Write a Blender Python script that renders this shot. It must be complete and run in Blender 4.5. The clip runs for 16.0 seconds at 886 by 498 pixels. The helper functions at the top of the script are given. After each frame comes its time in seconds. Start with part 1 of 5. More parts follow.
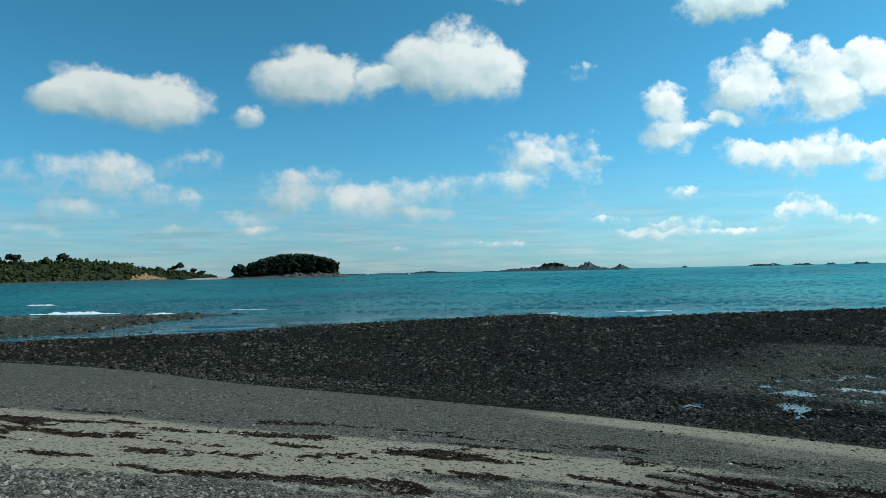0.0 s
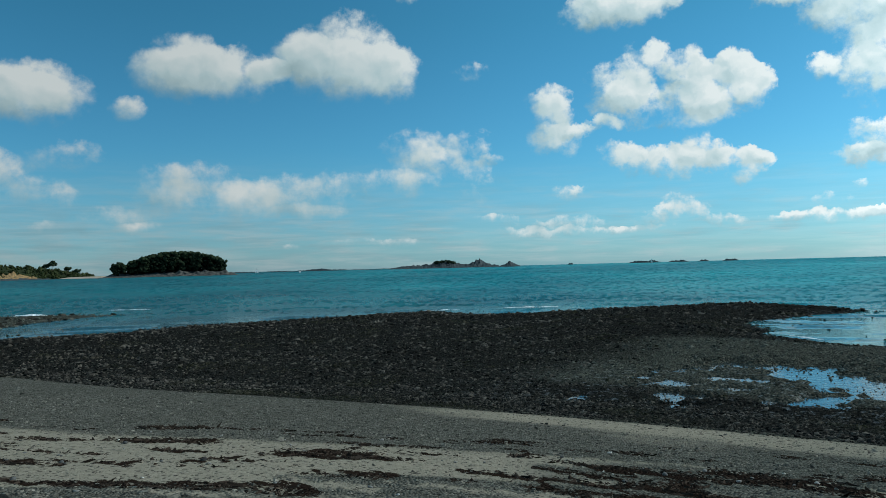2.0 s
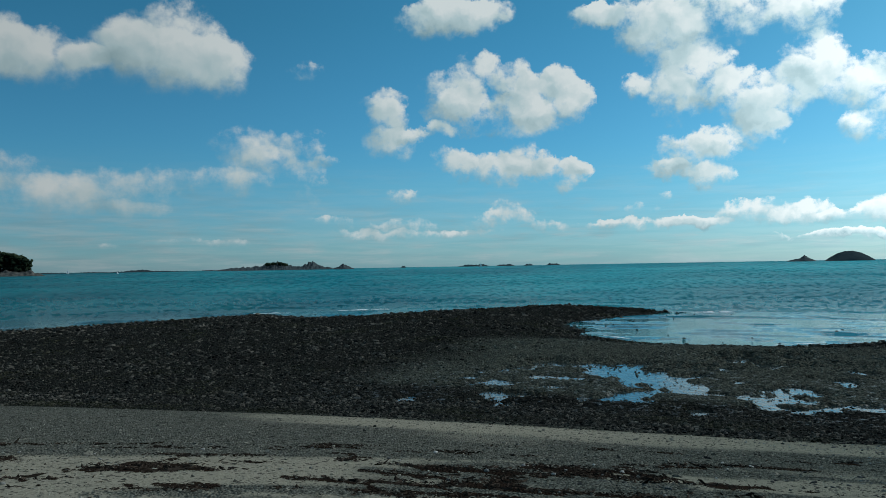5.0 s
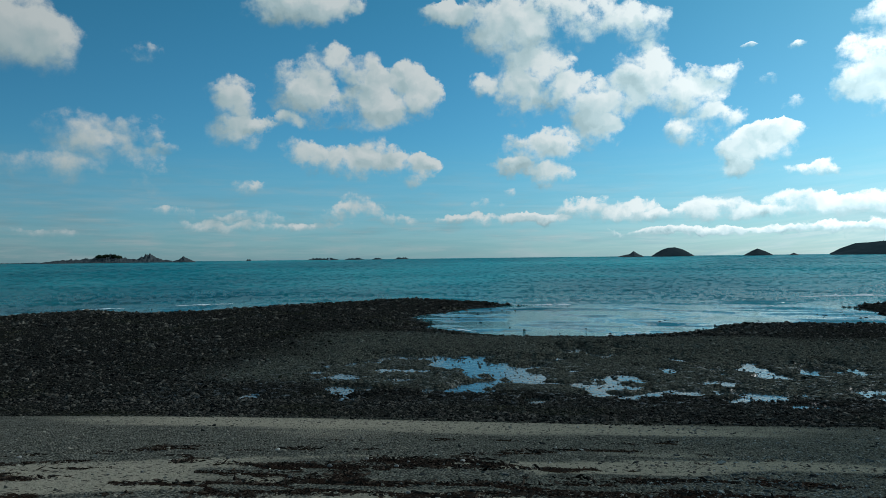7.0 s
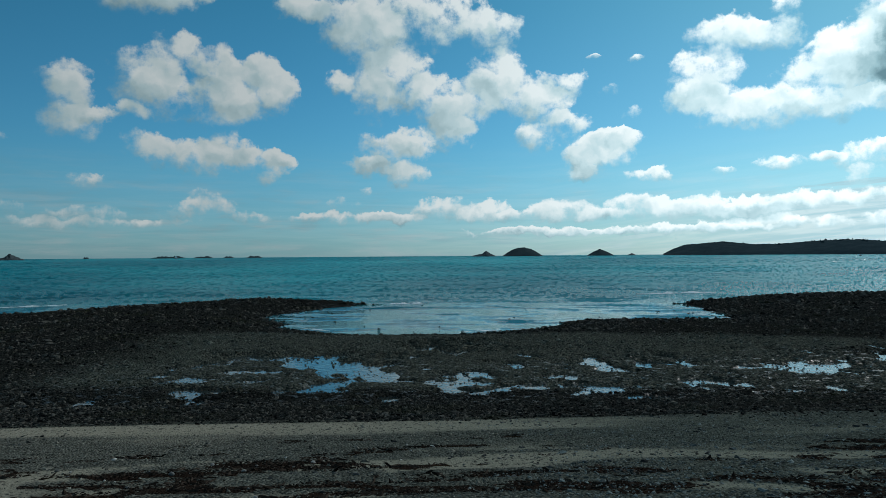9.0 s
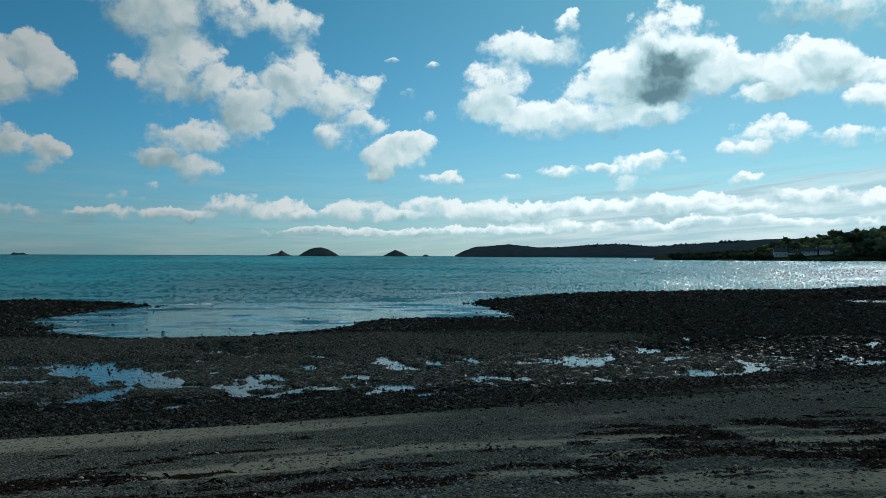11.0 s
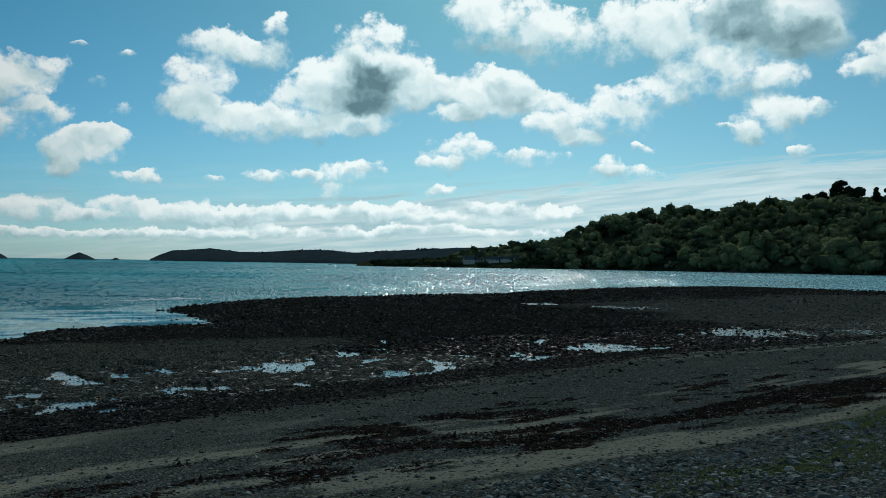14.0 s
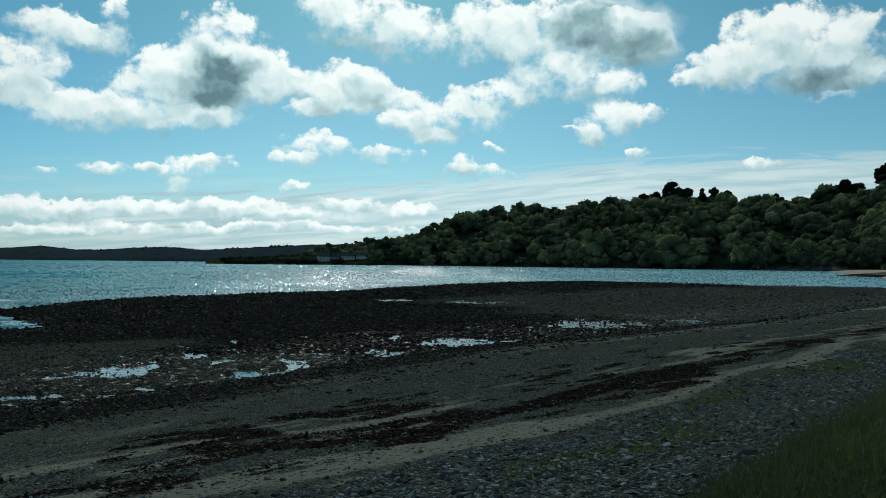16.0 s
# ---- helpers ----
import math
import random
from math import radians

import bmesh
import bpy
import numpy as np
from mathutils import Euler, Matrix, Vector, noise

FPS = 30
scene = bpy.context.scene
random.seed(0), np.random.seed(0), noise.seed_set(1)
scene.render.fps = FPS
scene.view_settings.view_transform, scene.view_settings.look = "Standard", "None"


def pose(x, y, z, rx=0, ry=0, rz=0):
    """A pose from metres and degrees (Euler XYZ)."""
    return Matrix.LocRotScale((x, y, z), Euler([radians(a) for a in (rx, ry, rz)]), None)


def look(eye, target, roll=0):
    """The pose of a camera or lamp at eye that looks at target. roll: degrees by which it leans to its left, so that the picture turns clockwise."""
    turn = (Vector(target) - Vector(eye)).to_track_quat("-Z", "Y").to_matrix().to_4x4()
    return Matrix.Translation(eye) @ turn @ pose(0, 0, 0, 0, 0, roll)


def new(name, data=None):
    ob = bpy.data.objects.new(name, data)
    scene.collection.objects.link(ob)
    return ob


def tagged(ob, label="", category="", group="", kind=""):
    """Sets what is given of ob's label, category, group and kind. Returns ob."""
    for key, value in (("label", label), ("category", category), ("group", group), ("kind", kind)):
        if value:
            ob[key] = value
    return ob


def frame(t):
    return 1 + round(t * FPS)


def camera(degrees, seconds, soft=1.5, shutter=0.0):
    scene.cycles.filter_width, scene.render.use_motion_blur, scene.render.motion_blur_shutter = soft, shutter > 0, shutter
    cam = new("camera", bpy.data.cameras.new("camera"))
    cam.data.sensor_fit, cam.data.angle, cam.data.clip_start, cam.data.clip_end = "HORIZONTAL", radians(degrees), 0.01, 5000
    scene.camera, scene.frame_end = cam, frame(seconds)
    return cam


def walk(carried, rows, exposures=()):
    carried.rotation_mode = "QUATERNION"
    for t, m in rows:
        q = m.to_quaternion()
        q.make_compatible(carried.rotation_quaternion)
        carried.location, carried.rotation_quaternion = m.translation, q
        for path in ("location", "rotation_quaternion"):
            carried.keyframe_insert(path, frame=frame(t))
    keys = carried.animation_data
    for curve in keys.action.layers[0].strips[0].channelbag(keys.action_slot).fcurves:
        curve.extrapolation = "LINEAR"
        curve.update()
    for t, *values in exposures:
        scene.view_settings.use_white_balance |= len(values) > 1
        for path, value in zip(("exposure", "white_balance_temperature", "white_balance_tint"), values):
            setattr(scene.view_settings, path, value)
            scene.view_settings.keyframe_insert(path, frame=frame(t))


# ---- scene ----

# A tidal bay seen from a grassy bank. Sea level is z = 0. Plan axes: s along the shore, n out to sea, both at 45 degrees to x and y.
cam = camera(60.46, 16.0, soft=0.5)
EYE, REACH = 5.0, 0.312          # eye above the sea; radius of the arc on which the camera is held
ROWS = [  # seconds, bearing, pitch, lean to the left
    (0.0, 0.00, 1.71, -1.26), (0.5, 1.77, 1.66, -1.35), (1.0, 3.91, 1.52, -1.39), (1.5, 5.99, 1.35, -1.38),
    (2.0, 8.10, 1.33, -1.45), (2.5, 10.28, 1.30, -1.45), (3.0, 12.43, 1.30, -1.49), (5.5, 23.77, 1.01, -0.87),
    (6.0, 27.44, 0.66, -0.82), (6.5, 29.99, 0.61, -0.73), (7.0, 31.93, 0.65, -0.66), (7.5, 33.99, 0.61, -0.75),
    (8.0, 36.68, 0.60, -0.78), (10.5, 53.78, 0.40, 0.26), (11.0, 57.99, 0.47, 0.24), (11.5, 61.83, 0.51, 0.28),
    (12.0, 65.58, 0.63, 0.91), (12.5, 68.89, 0.74, 1.38), (13.0, 74.26, 0.94, 1.47), (13.5, 77.80, 1.05, 1.29),
    (14.0, 79.96, 1.09, 0.87), (14.5, 81.98, 1.13, 0.74), (15.0, 85.01, 1.20, 0.72), (15.5, 88.77, 1.17, 0.60),
    (16.0, 90.82, 0.98, 0.54),
]


def held(bearing, pitch, lean):
    b, p = radians(bearing), radians(pitch)
    eye = Vector((REACH * math.sin(b), REACH * math.cos(b), EYE))
    return look(eye, eye + Vector((math.sin(b) * math.cos(p), math.cos(b) * math.cos(p), math.sin(p))), lean)


# the picture is held darker, and its balance warms, as it turns towards the sun
walk(cam, [(t, held(b, p, r)) for t, b, p, r in ROWS],
     exposures=[(0.0, 0.30, 6400, 10), (1.0, 0.07, 6390, 10), (2.0, -0.05, 6370, 10), (3.0, -0.18, 6350, 10), (5.5, -0.42, 6300, 10), (8.0, -0.64, 6280, 10), (10.5, -0.86, 6280, 10),
                (13.5, -1.0, 6380, 10), (16.0, -0.92, 6560, 10)])

# ---- light ----
SUN_AZ, SUN_EL = 86.0, 35.0
SKY = 0.10
sun = new("sun", bpy.data.lights.new("sun", "SUN"))
sun.data.energy, sun.data.angle, sun.data.color = 3.2, radians(0.6), (1.0, 0.975, 0.925)
_a, _e = radians(SUN_AZ), radians(SUN_EL)
sun.matrix_world = look((60 * math.sin(_a) * math.cos(_e), 60 * math.cos(_a) * math.cos(_e), 60 * math.sin(_e)), (0, 0, 0))

# Cumulus banks: bearing, height above the horizon, half width, half height, all in degrees.
CUMULUS_NORTH = [
    (-25.2, 12.8, 2.7, 1.7), (-23.2, 12.0, 4.8, 1.6), (-19.9, 12.1, 3.3, 2.0), (-27.1, 12.1, 1.6, 1.1), (-14.0, 11.5, 1.1, 0.8), (-10.3, 14.5, 3.1, 2.1), (-11.5, 13.9, 2.6, 1.6),
    (-7.1, 14.1, 2.9, 1.8), (-4.5, 14.4, 1.3, 0.8), (1.0, 15.6, 3.6, 2.6), (0.5, 14.3, 4.8, 2.0), (4.7, 14.5, 2.0, 1.8), (-1.9, 15.5, 2.1, 1.7), (21.2, 18.1, 3.7, 1.3),
    (5.6, 19.7, 1.4, 0.5)]
CUMULUS_NORTH_LOW = [
    (-26.6, 6.3, 5.1, 1.9), (-23.3, 7.3, 1.8, 1.3), (-19.4, 5.4, 1.6, 1.1), (-26.1, 4.4, 2.3, 0.8), (-18.2, 8.0, 2.4, 1.1), (-28.1, 3.3, 1.6, 0.5), (-9.6, 6.8, 2.0, 0.9),
    (-12.1, 5.9, 1.8, 1.5), (-9.0, 4.9, 4.8, 1.3), (-6.0, 5.3, 1.8, 1.4), (-15.7, 3.8, 3.1, 0.8), (-19.6, 3.2, 0.9, 0.4), (-13.8, 3.2, 1.3, 0.4), (-3.2, 5.6, 1.7, 1.4),
    (-0.3, 5.6, 1.6, 1.4), (-1.8, 4.1, 2.3, 0.6), (3.6, 6.3, 2.6, 0.9), (6.1, 7.0, 1.8, 1.9), (7.8, 7.8, 1.6, 0.8), (10.6, 8.7, 1.7, 1.3)]
CUMULUS_NORTH_FAINT = [
    (12.3, 7.8, 1.0, 0.4), (10.3, 6.1, 1.3, 1.3), (6.2, 9.2, 2.2, 0.9), (17.4, 5.2, 0.9, 0.5), (11.9, 3.5, 1.3, 0.4), (17.2, 3.1, 2.5, 0.4), (13.7, 2.6, 2.4, 0.3),
    (24.0, 3.2, 1.6, 0.5), (25.8, 3.7, 1.2, 0.7), (28.2, 2.7, 1.5, 0.5), (-3.6, 1.7, 0.9, 0.2), (2.8, 1.9, 3.8, 0.3), (19.5, 2.4, 4.5, 0.3), (10.7, 14.4, 1.1, 0.5)]
CUMULUS_NORTH_EAST = [
    (16.3, 12.0, 1.6, 0.9), (16.3, 10.7, 1.6, 1.3), (16.7, 9.0, 1.8, 1.1), (18.2, 9.6, 1.0, 0.5), (23.4, 14.2, 1.6, 1.5), (21.3, 12.7, 2.1, 1.6), (21.9, 11.2, 2.1, 1.5),
    (20.3, 9.9, 1.2, 0.6), (26.2, 13.6, 1.5, 1.5), (28.0, 12.1, 2.9, 1.9), (29.6, 13.2, 1.4, 1.2), (30.9, 11.8, 1.3, 1.4), (26.3, 10.8, 2.3, 1.7), (21.4, 7.8, 1.3, 0.9),
    (24.2, 7.0, 2.7, 1.3), (26.9, 7.7, 1.7, 1.2), (29.1, 6.5, 2.0, 1.1), (30.5, 7.0, 1.0, 0.6), (22.1, 18.5, 3.5, 1.3), (31.7, 17.7, 1.5, 0.8)]
CUMULUS_OPENING = [
    (39.7, 17.1, 5.8, 2.2), (36.8, 16.1, 2.8, 2.0), (46.4, 16.5, 2.1, 1.4), (32.4, 17.7, 1.7, 0.8), (39.2, 13.2, 2.8, 1.8), (37.7, 11.8, 1.7, 1.8), (35.1, 12.7, 0.9, 0.9),
    (42.0, 11.4, 2.1, 1.6), (43.7, 10.3, 2.5, 1.2), (43.2, 9.1, 1.8, 1.1), (46.8, 13.4, 2.0, 1.6), (48.3, 11.8, 2.4, 1.6), (45.7, 11.9, 1.7, 1.5), (50.4, 10.9, 1.9, 1.3),
    (51.8, 12.5, 1.5, 0.9), (49.7, 8.6, 1.6, 1.0), (52.3, 9.7, 1.6, 0.9), (38.7, 7.6, 2.7, 1.3), (40.2, 8.5, 1.4, 1.0), (39.9, 6.1, 1.6, 0.8), (36.9, 6.8, 1.5, 0.6),
    (53.6, 7.3, 1.5, 1.4), (55.3, 8.1, 2.0, 0.8), (53.1, 6.2, 1.0, 0.5)]
CUMULUS_SMALL = [
    (57.4, 5.6, 1.3, 0.4), (57.0, 14.0, 0.5, 0.2), (55.1, 11.9, 0.9, 0.4), (34.9, 3.9, 1.2, 0.5), (36.9, 5.2, 0.5, 0.3), (53.7, 14.1, 0.4, 0.2), (57.1, 10.0, 0.8, 0.4),
    (18.3, 5.2, 0.7, 0.3), (26.4, 3.7, 0.9, 0.6), (63.1, 5.8, 0.8, 0.3)]
CUMULUS_EAST = [
    (63.1, 15.1, 2.0, 1.3), (65.5, 14.9, 2.1, 0.9), (67.2, 16.5, 0.8, 1.3), (61.5, 12.3, 2.3, 1.6), (61.1, 10.8, 1.7, 1.1), (63.8, 10.3, 2.4, 1.2), (66.5, 9.8, 3.2, 1.2),
    (69.6, 11.2, 2.7, 1.9), (70.4, 13.2, 1.9, 1.7), (74.4, 15.4, 2.7, 2.0), (74.4, 12.6, 4.0, 2.3), (77.8, 13.2, 2.2, 1.8), (79.8, 12.7, 1.5, 1.0), (73.2, 10.1, 2.8, 0.7),
    (54.6, 7.4, 2.0, 1.2), (56.2, 8.3, 1.6, 0.6), (83.3, 11.7, 2.2, 1.4), (85.3, 12.4, 1.7, 1.2), (80.9, 11.1, 1.5, 0.5)]
CUMULUS_SUNWARD = [
    (83.4, 12.6, 2.2, 1.4), (85.1, 13.2, 1.8, 1.0), (87.0, 12.0, 1.9, 0.7), (80.9, 11.0, 1.6, 0.6), (90.9, 10.6, 3.5, 1.3), (94.0, 12.1, 2.7, 1.1), (90.1, 9.2, 1.2, 0.7),
    (87.9, 10.2, 1.5, 0.8), (103.0, 10.3, 1.9, 1.3), (105.1, 10.7, 1.5, 0.8), (101.9, 9.4, 0.9, 0.8), (84.5, 17.4, 3.2, 1.9), (88.3, 16.3, 2.2, 1.7), (81.6, 18.2, 1.7, 1.2),
    (93.9, 16.6, 2.9, 2.0), (98.6, 16.3, 3.7, 2.1), (99.7, 13.2, 3.6, 1.4), (104.0, 15.8, 2.9, 1.6), (104.0, 12.8, 1.5, 1.0)]
CUMULUS_SUNWARD_SMALL = [
    (81.2, 8.2, 2.4, 1.0), (79.7, 7.5, 1.5, 0.5), (86.4, 7.6, 2.4, 0.6), (72.2, 6.4, 2.3, 0.8), (74.5, 7.1, 1.3, 0.4), (72.0, 5.2, 0.8, 0.7), (69.7, 6.4, 0.8, 0.3),
    (66.8, 6.2, 1.3, 0.4), (58.1, 5.7, 1.2, 0.4), (80.1, 5.4, 1.4, 0.4), (92.0, 7.1, 0.8, 0.7), (92.9, 6.6, 2.5, 0.5), (94.5, 8.5, 0.6, 0.3), (100.3, 9.9, 0.5, 0.2)]
CUMULUS_SOUTH_EAST = [
    (113.6, 15.3, 2.7, 2.0), (110.7, 13.7, 2.6, 1.4), (116.5, 15.4, 2.7, 1.9), (115.4, 13.3, 4.3, 1.5), (119.5, 14.7, 1.9, 1.6), (120.3, 12.7, 1.3, 1.0), (109.0, 13.0, 1.6, 0.7),
    (105.2, 8.0, 0.6, 0.4), (113.6, 7.2, 1.6, 0.5)]
CLOUD_BAND = [
    (35.7, 2.8, 3.9, 0.4), (38.9, 2.8, 1.8, 0.4), (42.9, 3.3, 1.7, 0.8), (46.3, 3.2, 1.5, 0.7), (49.1, 2.9, 1.9, 0.5), (51.9, 3.2, 1.8, 0.7), (54.4, 2.9, 1.4, 0.4),
    (56.6, 3.3, 1.7, 0.8), (59.2, 3.2, 1.3, 0.7), (61.3, 3.4, 1.5, 0.7), (63.7, 3.0, 1.8, 0.6), (65.9, 2.8, 1.4, 0.5), (50.7, 1.6, 5.0, 0.2), (59.5, 1.7, 5.2, 0.3)]
CLOUD_BAND_EAST = [
    (65.0, 3.4, 2.7, 0.5), (69.1, 3.5, 2.6, 0.5), (73.3, 3.6, 2.6, 0.6), (76.7, 3.6, 3.1, 0.6), (83.9, 4.0, 2.6, 0.5), (80.6, 3.2, 3.9, 0.4), (88.9, 3.6, 2.7, 0.4),
    (50.8, 1.6, 3.6, 0.3), (65.9, 1.9, 5.1, 0.4), (76.7, 2.3, 5.3, 0.4), (84.8, 2.3, 3.6, 0.3)]
THICK = [
    (73.2, 12.7, 2.5, 1.9), (74.8, 13.7, 1.9, 1.5), (74.4, 11.7, 2.0, 1.1)]
THICK += [
    (103.1, 17.0, 4.5, 1.7), (101.1, 17.4, 2.4, 1.7), (105.2, 15.3, 2.5, 1.2), (117.5, 12.5, 3.2, 1.0)]


class Net:
    """A short way to write node trees."""

    def __init__(self, tree):
        self.tree = tree

    def node(self, kind, out=0, ins=None, **props):
        n = self.tree.nodes.new(kind)
        for k, v in props.items():
            setattr(n, k, v)
        for k, v in (ins or {}).items():
            if isinstance(v, bpy.types.NodeSocket):
                self.tree.links.new(v, n.inputs[k])
            else:
                n.inputs[k].default_value = v
        return n.outputs[out]

    def math(self, op, a, b=None, c=None, clamp=False):
        ins = {i: v for i, v in enumerate((a, b, c)) if v is not None}
        return self.node("ShaderNodeMath", 0, ins, operation=op, use_clamp=clamp)

    def vec(self, op, a, b=None, out=0):
        return self.node("ShaderNodeVectorMath", out, {i: v for i, v in enumerate((a, b)) if v is not None}, operation=op)

    def noise(self, vector, scale, detail=4.0, rough=0.55, distortion=0.0, out="Fac"):
        return self.node("ShaderNodeTexNoise", out, {"Vector": vector, "Scale": scale, "Detail": detail, "Roughness": rough, "Distortion": distortion})

    def steps(self, value, lo, hi, a=0.0, b=1.0):
        return self.node("ShaderNodeMapRange", 0, {"Value": value, "From Min": lo, "From Max": hi, "To Min": a, "To Max": b}, interpolation_type="SMOOTHSTEP")

    def mix(self, fac, a, b, blend="MIX"):
        return self.node("ShaderNodeMix", 2, {0: fac, 6: a, 7: b}, data_type="RGBA", blend_type=blend)

    def ramp(self, fac, *stops):
        n = self.tree.nodes.new("ShaderNodeValToRGB")
        self.tree.links.new(fac, n.inputs[0])
        el = n.color_ramp.elements
        while len(el) < len(stops):
            el.new(0.5)
        for e, (p, c) in zip(el, stops):
            e.position, e.color = p, (*c, 1)
        return n.outputs[0]


def make_sky():
    world = bpy.data.worlds.new("sky")
    world.use_nodes = True
    scene.world = world
    net = Net(world.node_tree)
    world.node_tree.nodes.clear()
    sky = net.node("ShaderNodeTexSky", 0, None, sky_type="NISHITA", sun_disc=False, sun_elevation=radians(SUN_EL), sun_rotation=radians(SUN_AZ),
                   air_density=1.0, dust_density=0.4, ozone_density=2.0, altitude=0)
    way = net.node("ShaderNodeTexCoord", "Generated")
    split = world.node_tree.nodes.new("ShaderNodeSeparateXYZ")
    world.node_tree.links.new(way, split.inputs[0])
    x, y, z = split.outputs
    az = net.math("MULTIPLY", net.math("ARCTAN2", x, y), 57.29578)
    el = net.math("MULTIPLY", net.math("ARCSINE", z), 57.29578)
    place = net.node("ShaderNodeCombineXYZ", 0, {0: az, 1: el})
    # billows push the outlines about
    n1 = net.noise(place, 0.17, 3.0, 0.5, out="Color")
    n2 = net.noise(place, 0.55, 8.0, 0.60, out="Color")
    ragged = net.steps(az, -4.0, 30.0, 0.55, 1.0)
    small = net.vec("SCALE", net.vec("MULTIPLY", net.vec("SUBTRACT", n2, (0.5, 0.5, 0.5)), (2.5, 2.1, 0.0)))
    net.tree.links.new(ragged, small.node.inputs["Scale"])
    push = net.vec("ADD", net.vec("MULTIPLY", net.vec("SUBTRACT", n1, (0.5, 0.5, 0.5)), (1.7, 1.2, 0.0)), small)
    bent = net.vec("ADD", place, push)

    def field(puffs, toward=(0.0, 1.0, 0.0), heights=True, weight=1.0, fuller=1.0):
        total = tops = None
        here = field.here
        for a, e, w, h in puffs:
            w, h = w * fuller, h * fuller
            if total is not None:  # one after the other, so that few values are held at a time
                here = net.node("ShaderNodeVectorMath", 0, {0: total, 1: (1e-6, 1e-6, 0.0), 2: here}, operation="MULTIPLY_ADD")
            m = net.node("ShaderNodeMapping", 0, {"Vector": here, "Location": (-a / w, -e / h, 0), "Scale": (1 / w, 1 / h, 0)})
            amount = net.math("SUBTRACT", 1.25 if heights else 1.0, net.vec("DOT_PRODUCT", m, m, "Value"), clamp=True)
            if heights:
                high = net.vec("DOT_PRODUCT", m, toward, "Value")
                tops = net.math("MULTIPLY", high, amount) if tops is None else net.math("MULTIPLY_ADD", high, amount, tops)
            total = amount if total is None else net.math("ADD", total, amount)
        if weight != 1.0:
            total, tops = net.math("MULTIPLY", total, weight), net.math("MULTIPLY", tops, weight)
        field.here = net.node("ShaderNodeVectorMath", 0, {0: total, 1: (1e-6, 1e-6, 0.0), 2: here}, operation="MULTIPLY_ADD")
        return total, tops

    field.here = bent
    fields = [field(CUMULUS_NORTH, (0.35, 0.85, 0), fuller=1.2), field(CUMULUS_NORTH_LOW, (0.4, 0.85, 0), weight=0.6, fuller=1.34),
              field(CUMULUS_NORTH_FAINT, (0.3, 0.9, 0), weight=0.55, fuller=1.5), field(CUMULUS_NORTH_EAST, (0.5, 0.8, 0), fuller=1.22),
              field(CUMULUS_OPENING, (0.4, 0.85, 0), fuller=1.2), field(CUMULUS_SMALL, (0.2, 0.9, 0), weight=0.46, fuller=1.5), field(CUMULUS_EAST, (0.1, 0.95, 0), fuller=1.28),
              field(CUMULUS_SUNWARD, (0.0, 0.95, 0), fuller=1.36), field(CUMULUS_SUNWARD_SMALL, (0.0, 0.95, 0), weight=0.85, fuller=1.36),
              field(CUMULUS_SOUTH_EAST, (-0.3, 0.9, 0), fuller=1.2), field(CLOUD_BAND, weight=1.1, fuller=1.42), field(CLOUD_BAND_EAST, weight=0.9, fuller=1.4)]
    cover, tops = fields[0]
    for c, t in fields[1:]:
        cover, tops = net.math("ADD", cover, c), net.math("ADD", tops, t)
    thick, _ = field(THICK, heights=False, fuller=1.3)
    fine = net.noise(place, 0.6, 7.0, 0.62)
    height = net.math("DIVIDE", tops, net.math("MAXIMUM", cover, 0.15))
    body = net.math("MULTIPLY", cover, net.math("MULTIPLY_ADD", height, 0.35, 0.9))
    loose = net.math("MULTIPLY", net.math("MULTIPLY", net.math("SUBTRACT", fine, 0.5), ragged), net.math("MULTIPLY", cover, 3.0, clamp=True))
    dense = net.steps(net.math("MULTIPLY_ADD", loose, 3.6, body), 0.22, net.math("MULTIPLY_ADD", height, -0.65, net.math("SUBTRACT", 1.75, net.math("MULTIPLY", ragged, 0.35))))
    dense = net.math("MAXIMUM", dense, net.steps(thick, 0.0, 0.9, 0.0, 0.97))
    # a milky layer low in the sky on the sun's side
    brim = net.node("ShaderNodeMapRange", 0, {"Value": az, "From Min": 50.0, "From Max": 104.0, "To Min": 2.5, "To Max": 7.5})
    under = net.math("SUBTRACT", el, brim)
    streaks = net.node("ShaderNodeCombineXYZ", 0, {0: net.math("MULTIPLY", az, 0.14), 1: net.math("MULTIPLY", under, 1.9)})
    layer = net.noise(streaks, 1.0, 6.0, 0.62, 0.4)
    veil = net.math("MULTIPLY", net.steps(az, 46.0, 72.0), net.steps(net.math("MULTIPLY_ADD", net.math("SUBTRACT", layer, 0.5), 5.5, under), 0.35, -0.75))
    veil = net.math("MULTIPLY", veil, 0.9)
    flat = net.noise(net.vec("MULTIPLY", place, (0.22, 1.1, 1.0)), 1.0, 5.0, 0.6)
    low = net.math("MULTIPLY", net.steps(el, 9.0, 0.5), net.steps(net.math("ADD", flat, net.steps(az, -10.0, 26.0, 0.10, 0.0)), 0.44, 0.75, 0.26, 0.72))
    veil = net.math("MAXIMUM", veil, low)
    # lit from above and behind; thick parts show their shaded bases
    soft = net.noise(bent, 0.32, 4.0, 0.55)
    curl = net.math("SUBTRACT", net.noise(bent, 0.5, 2.5, 0.5), net.noise(net.vec("ADD", bent, (0.25, 0.6, 0.0)), 0.5, 2.5, 0.5))
    lit = net.math("ADD", net.math("MULTIPLY_ADD", height, 0.50, 0.80), net.math("MULTIPLY", net.math("SUBTRACT", soft, 0.5), 0.5))
    lit = net.math("MULTIPLY_ADD", curl, net.math("MULTIPLY", ragged, 0.75), lit)
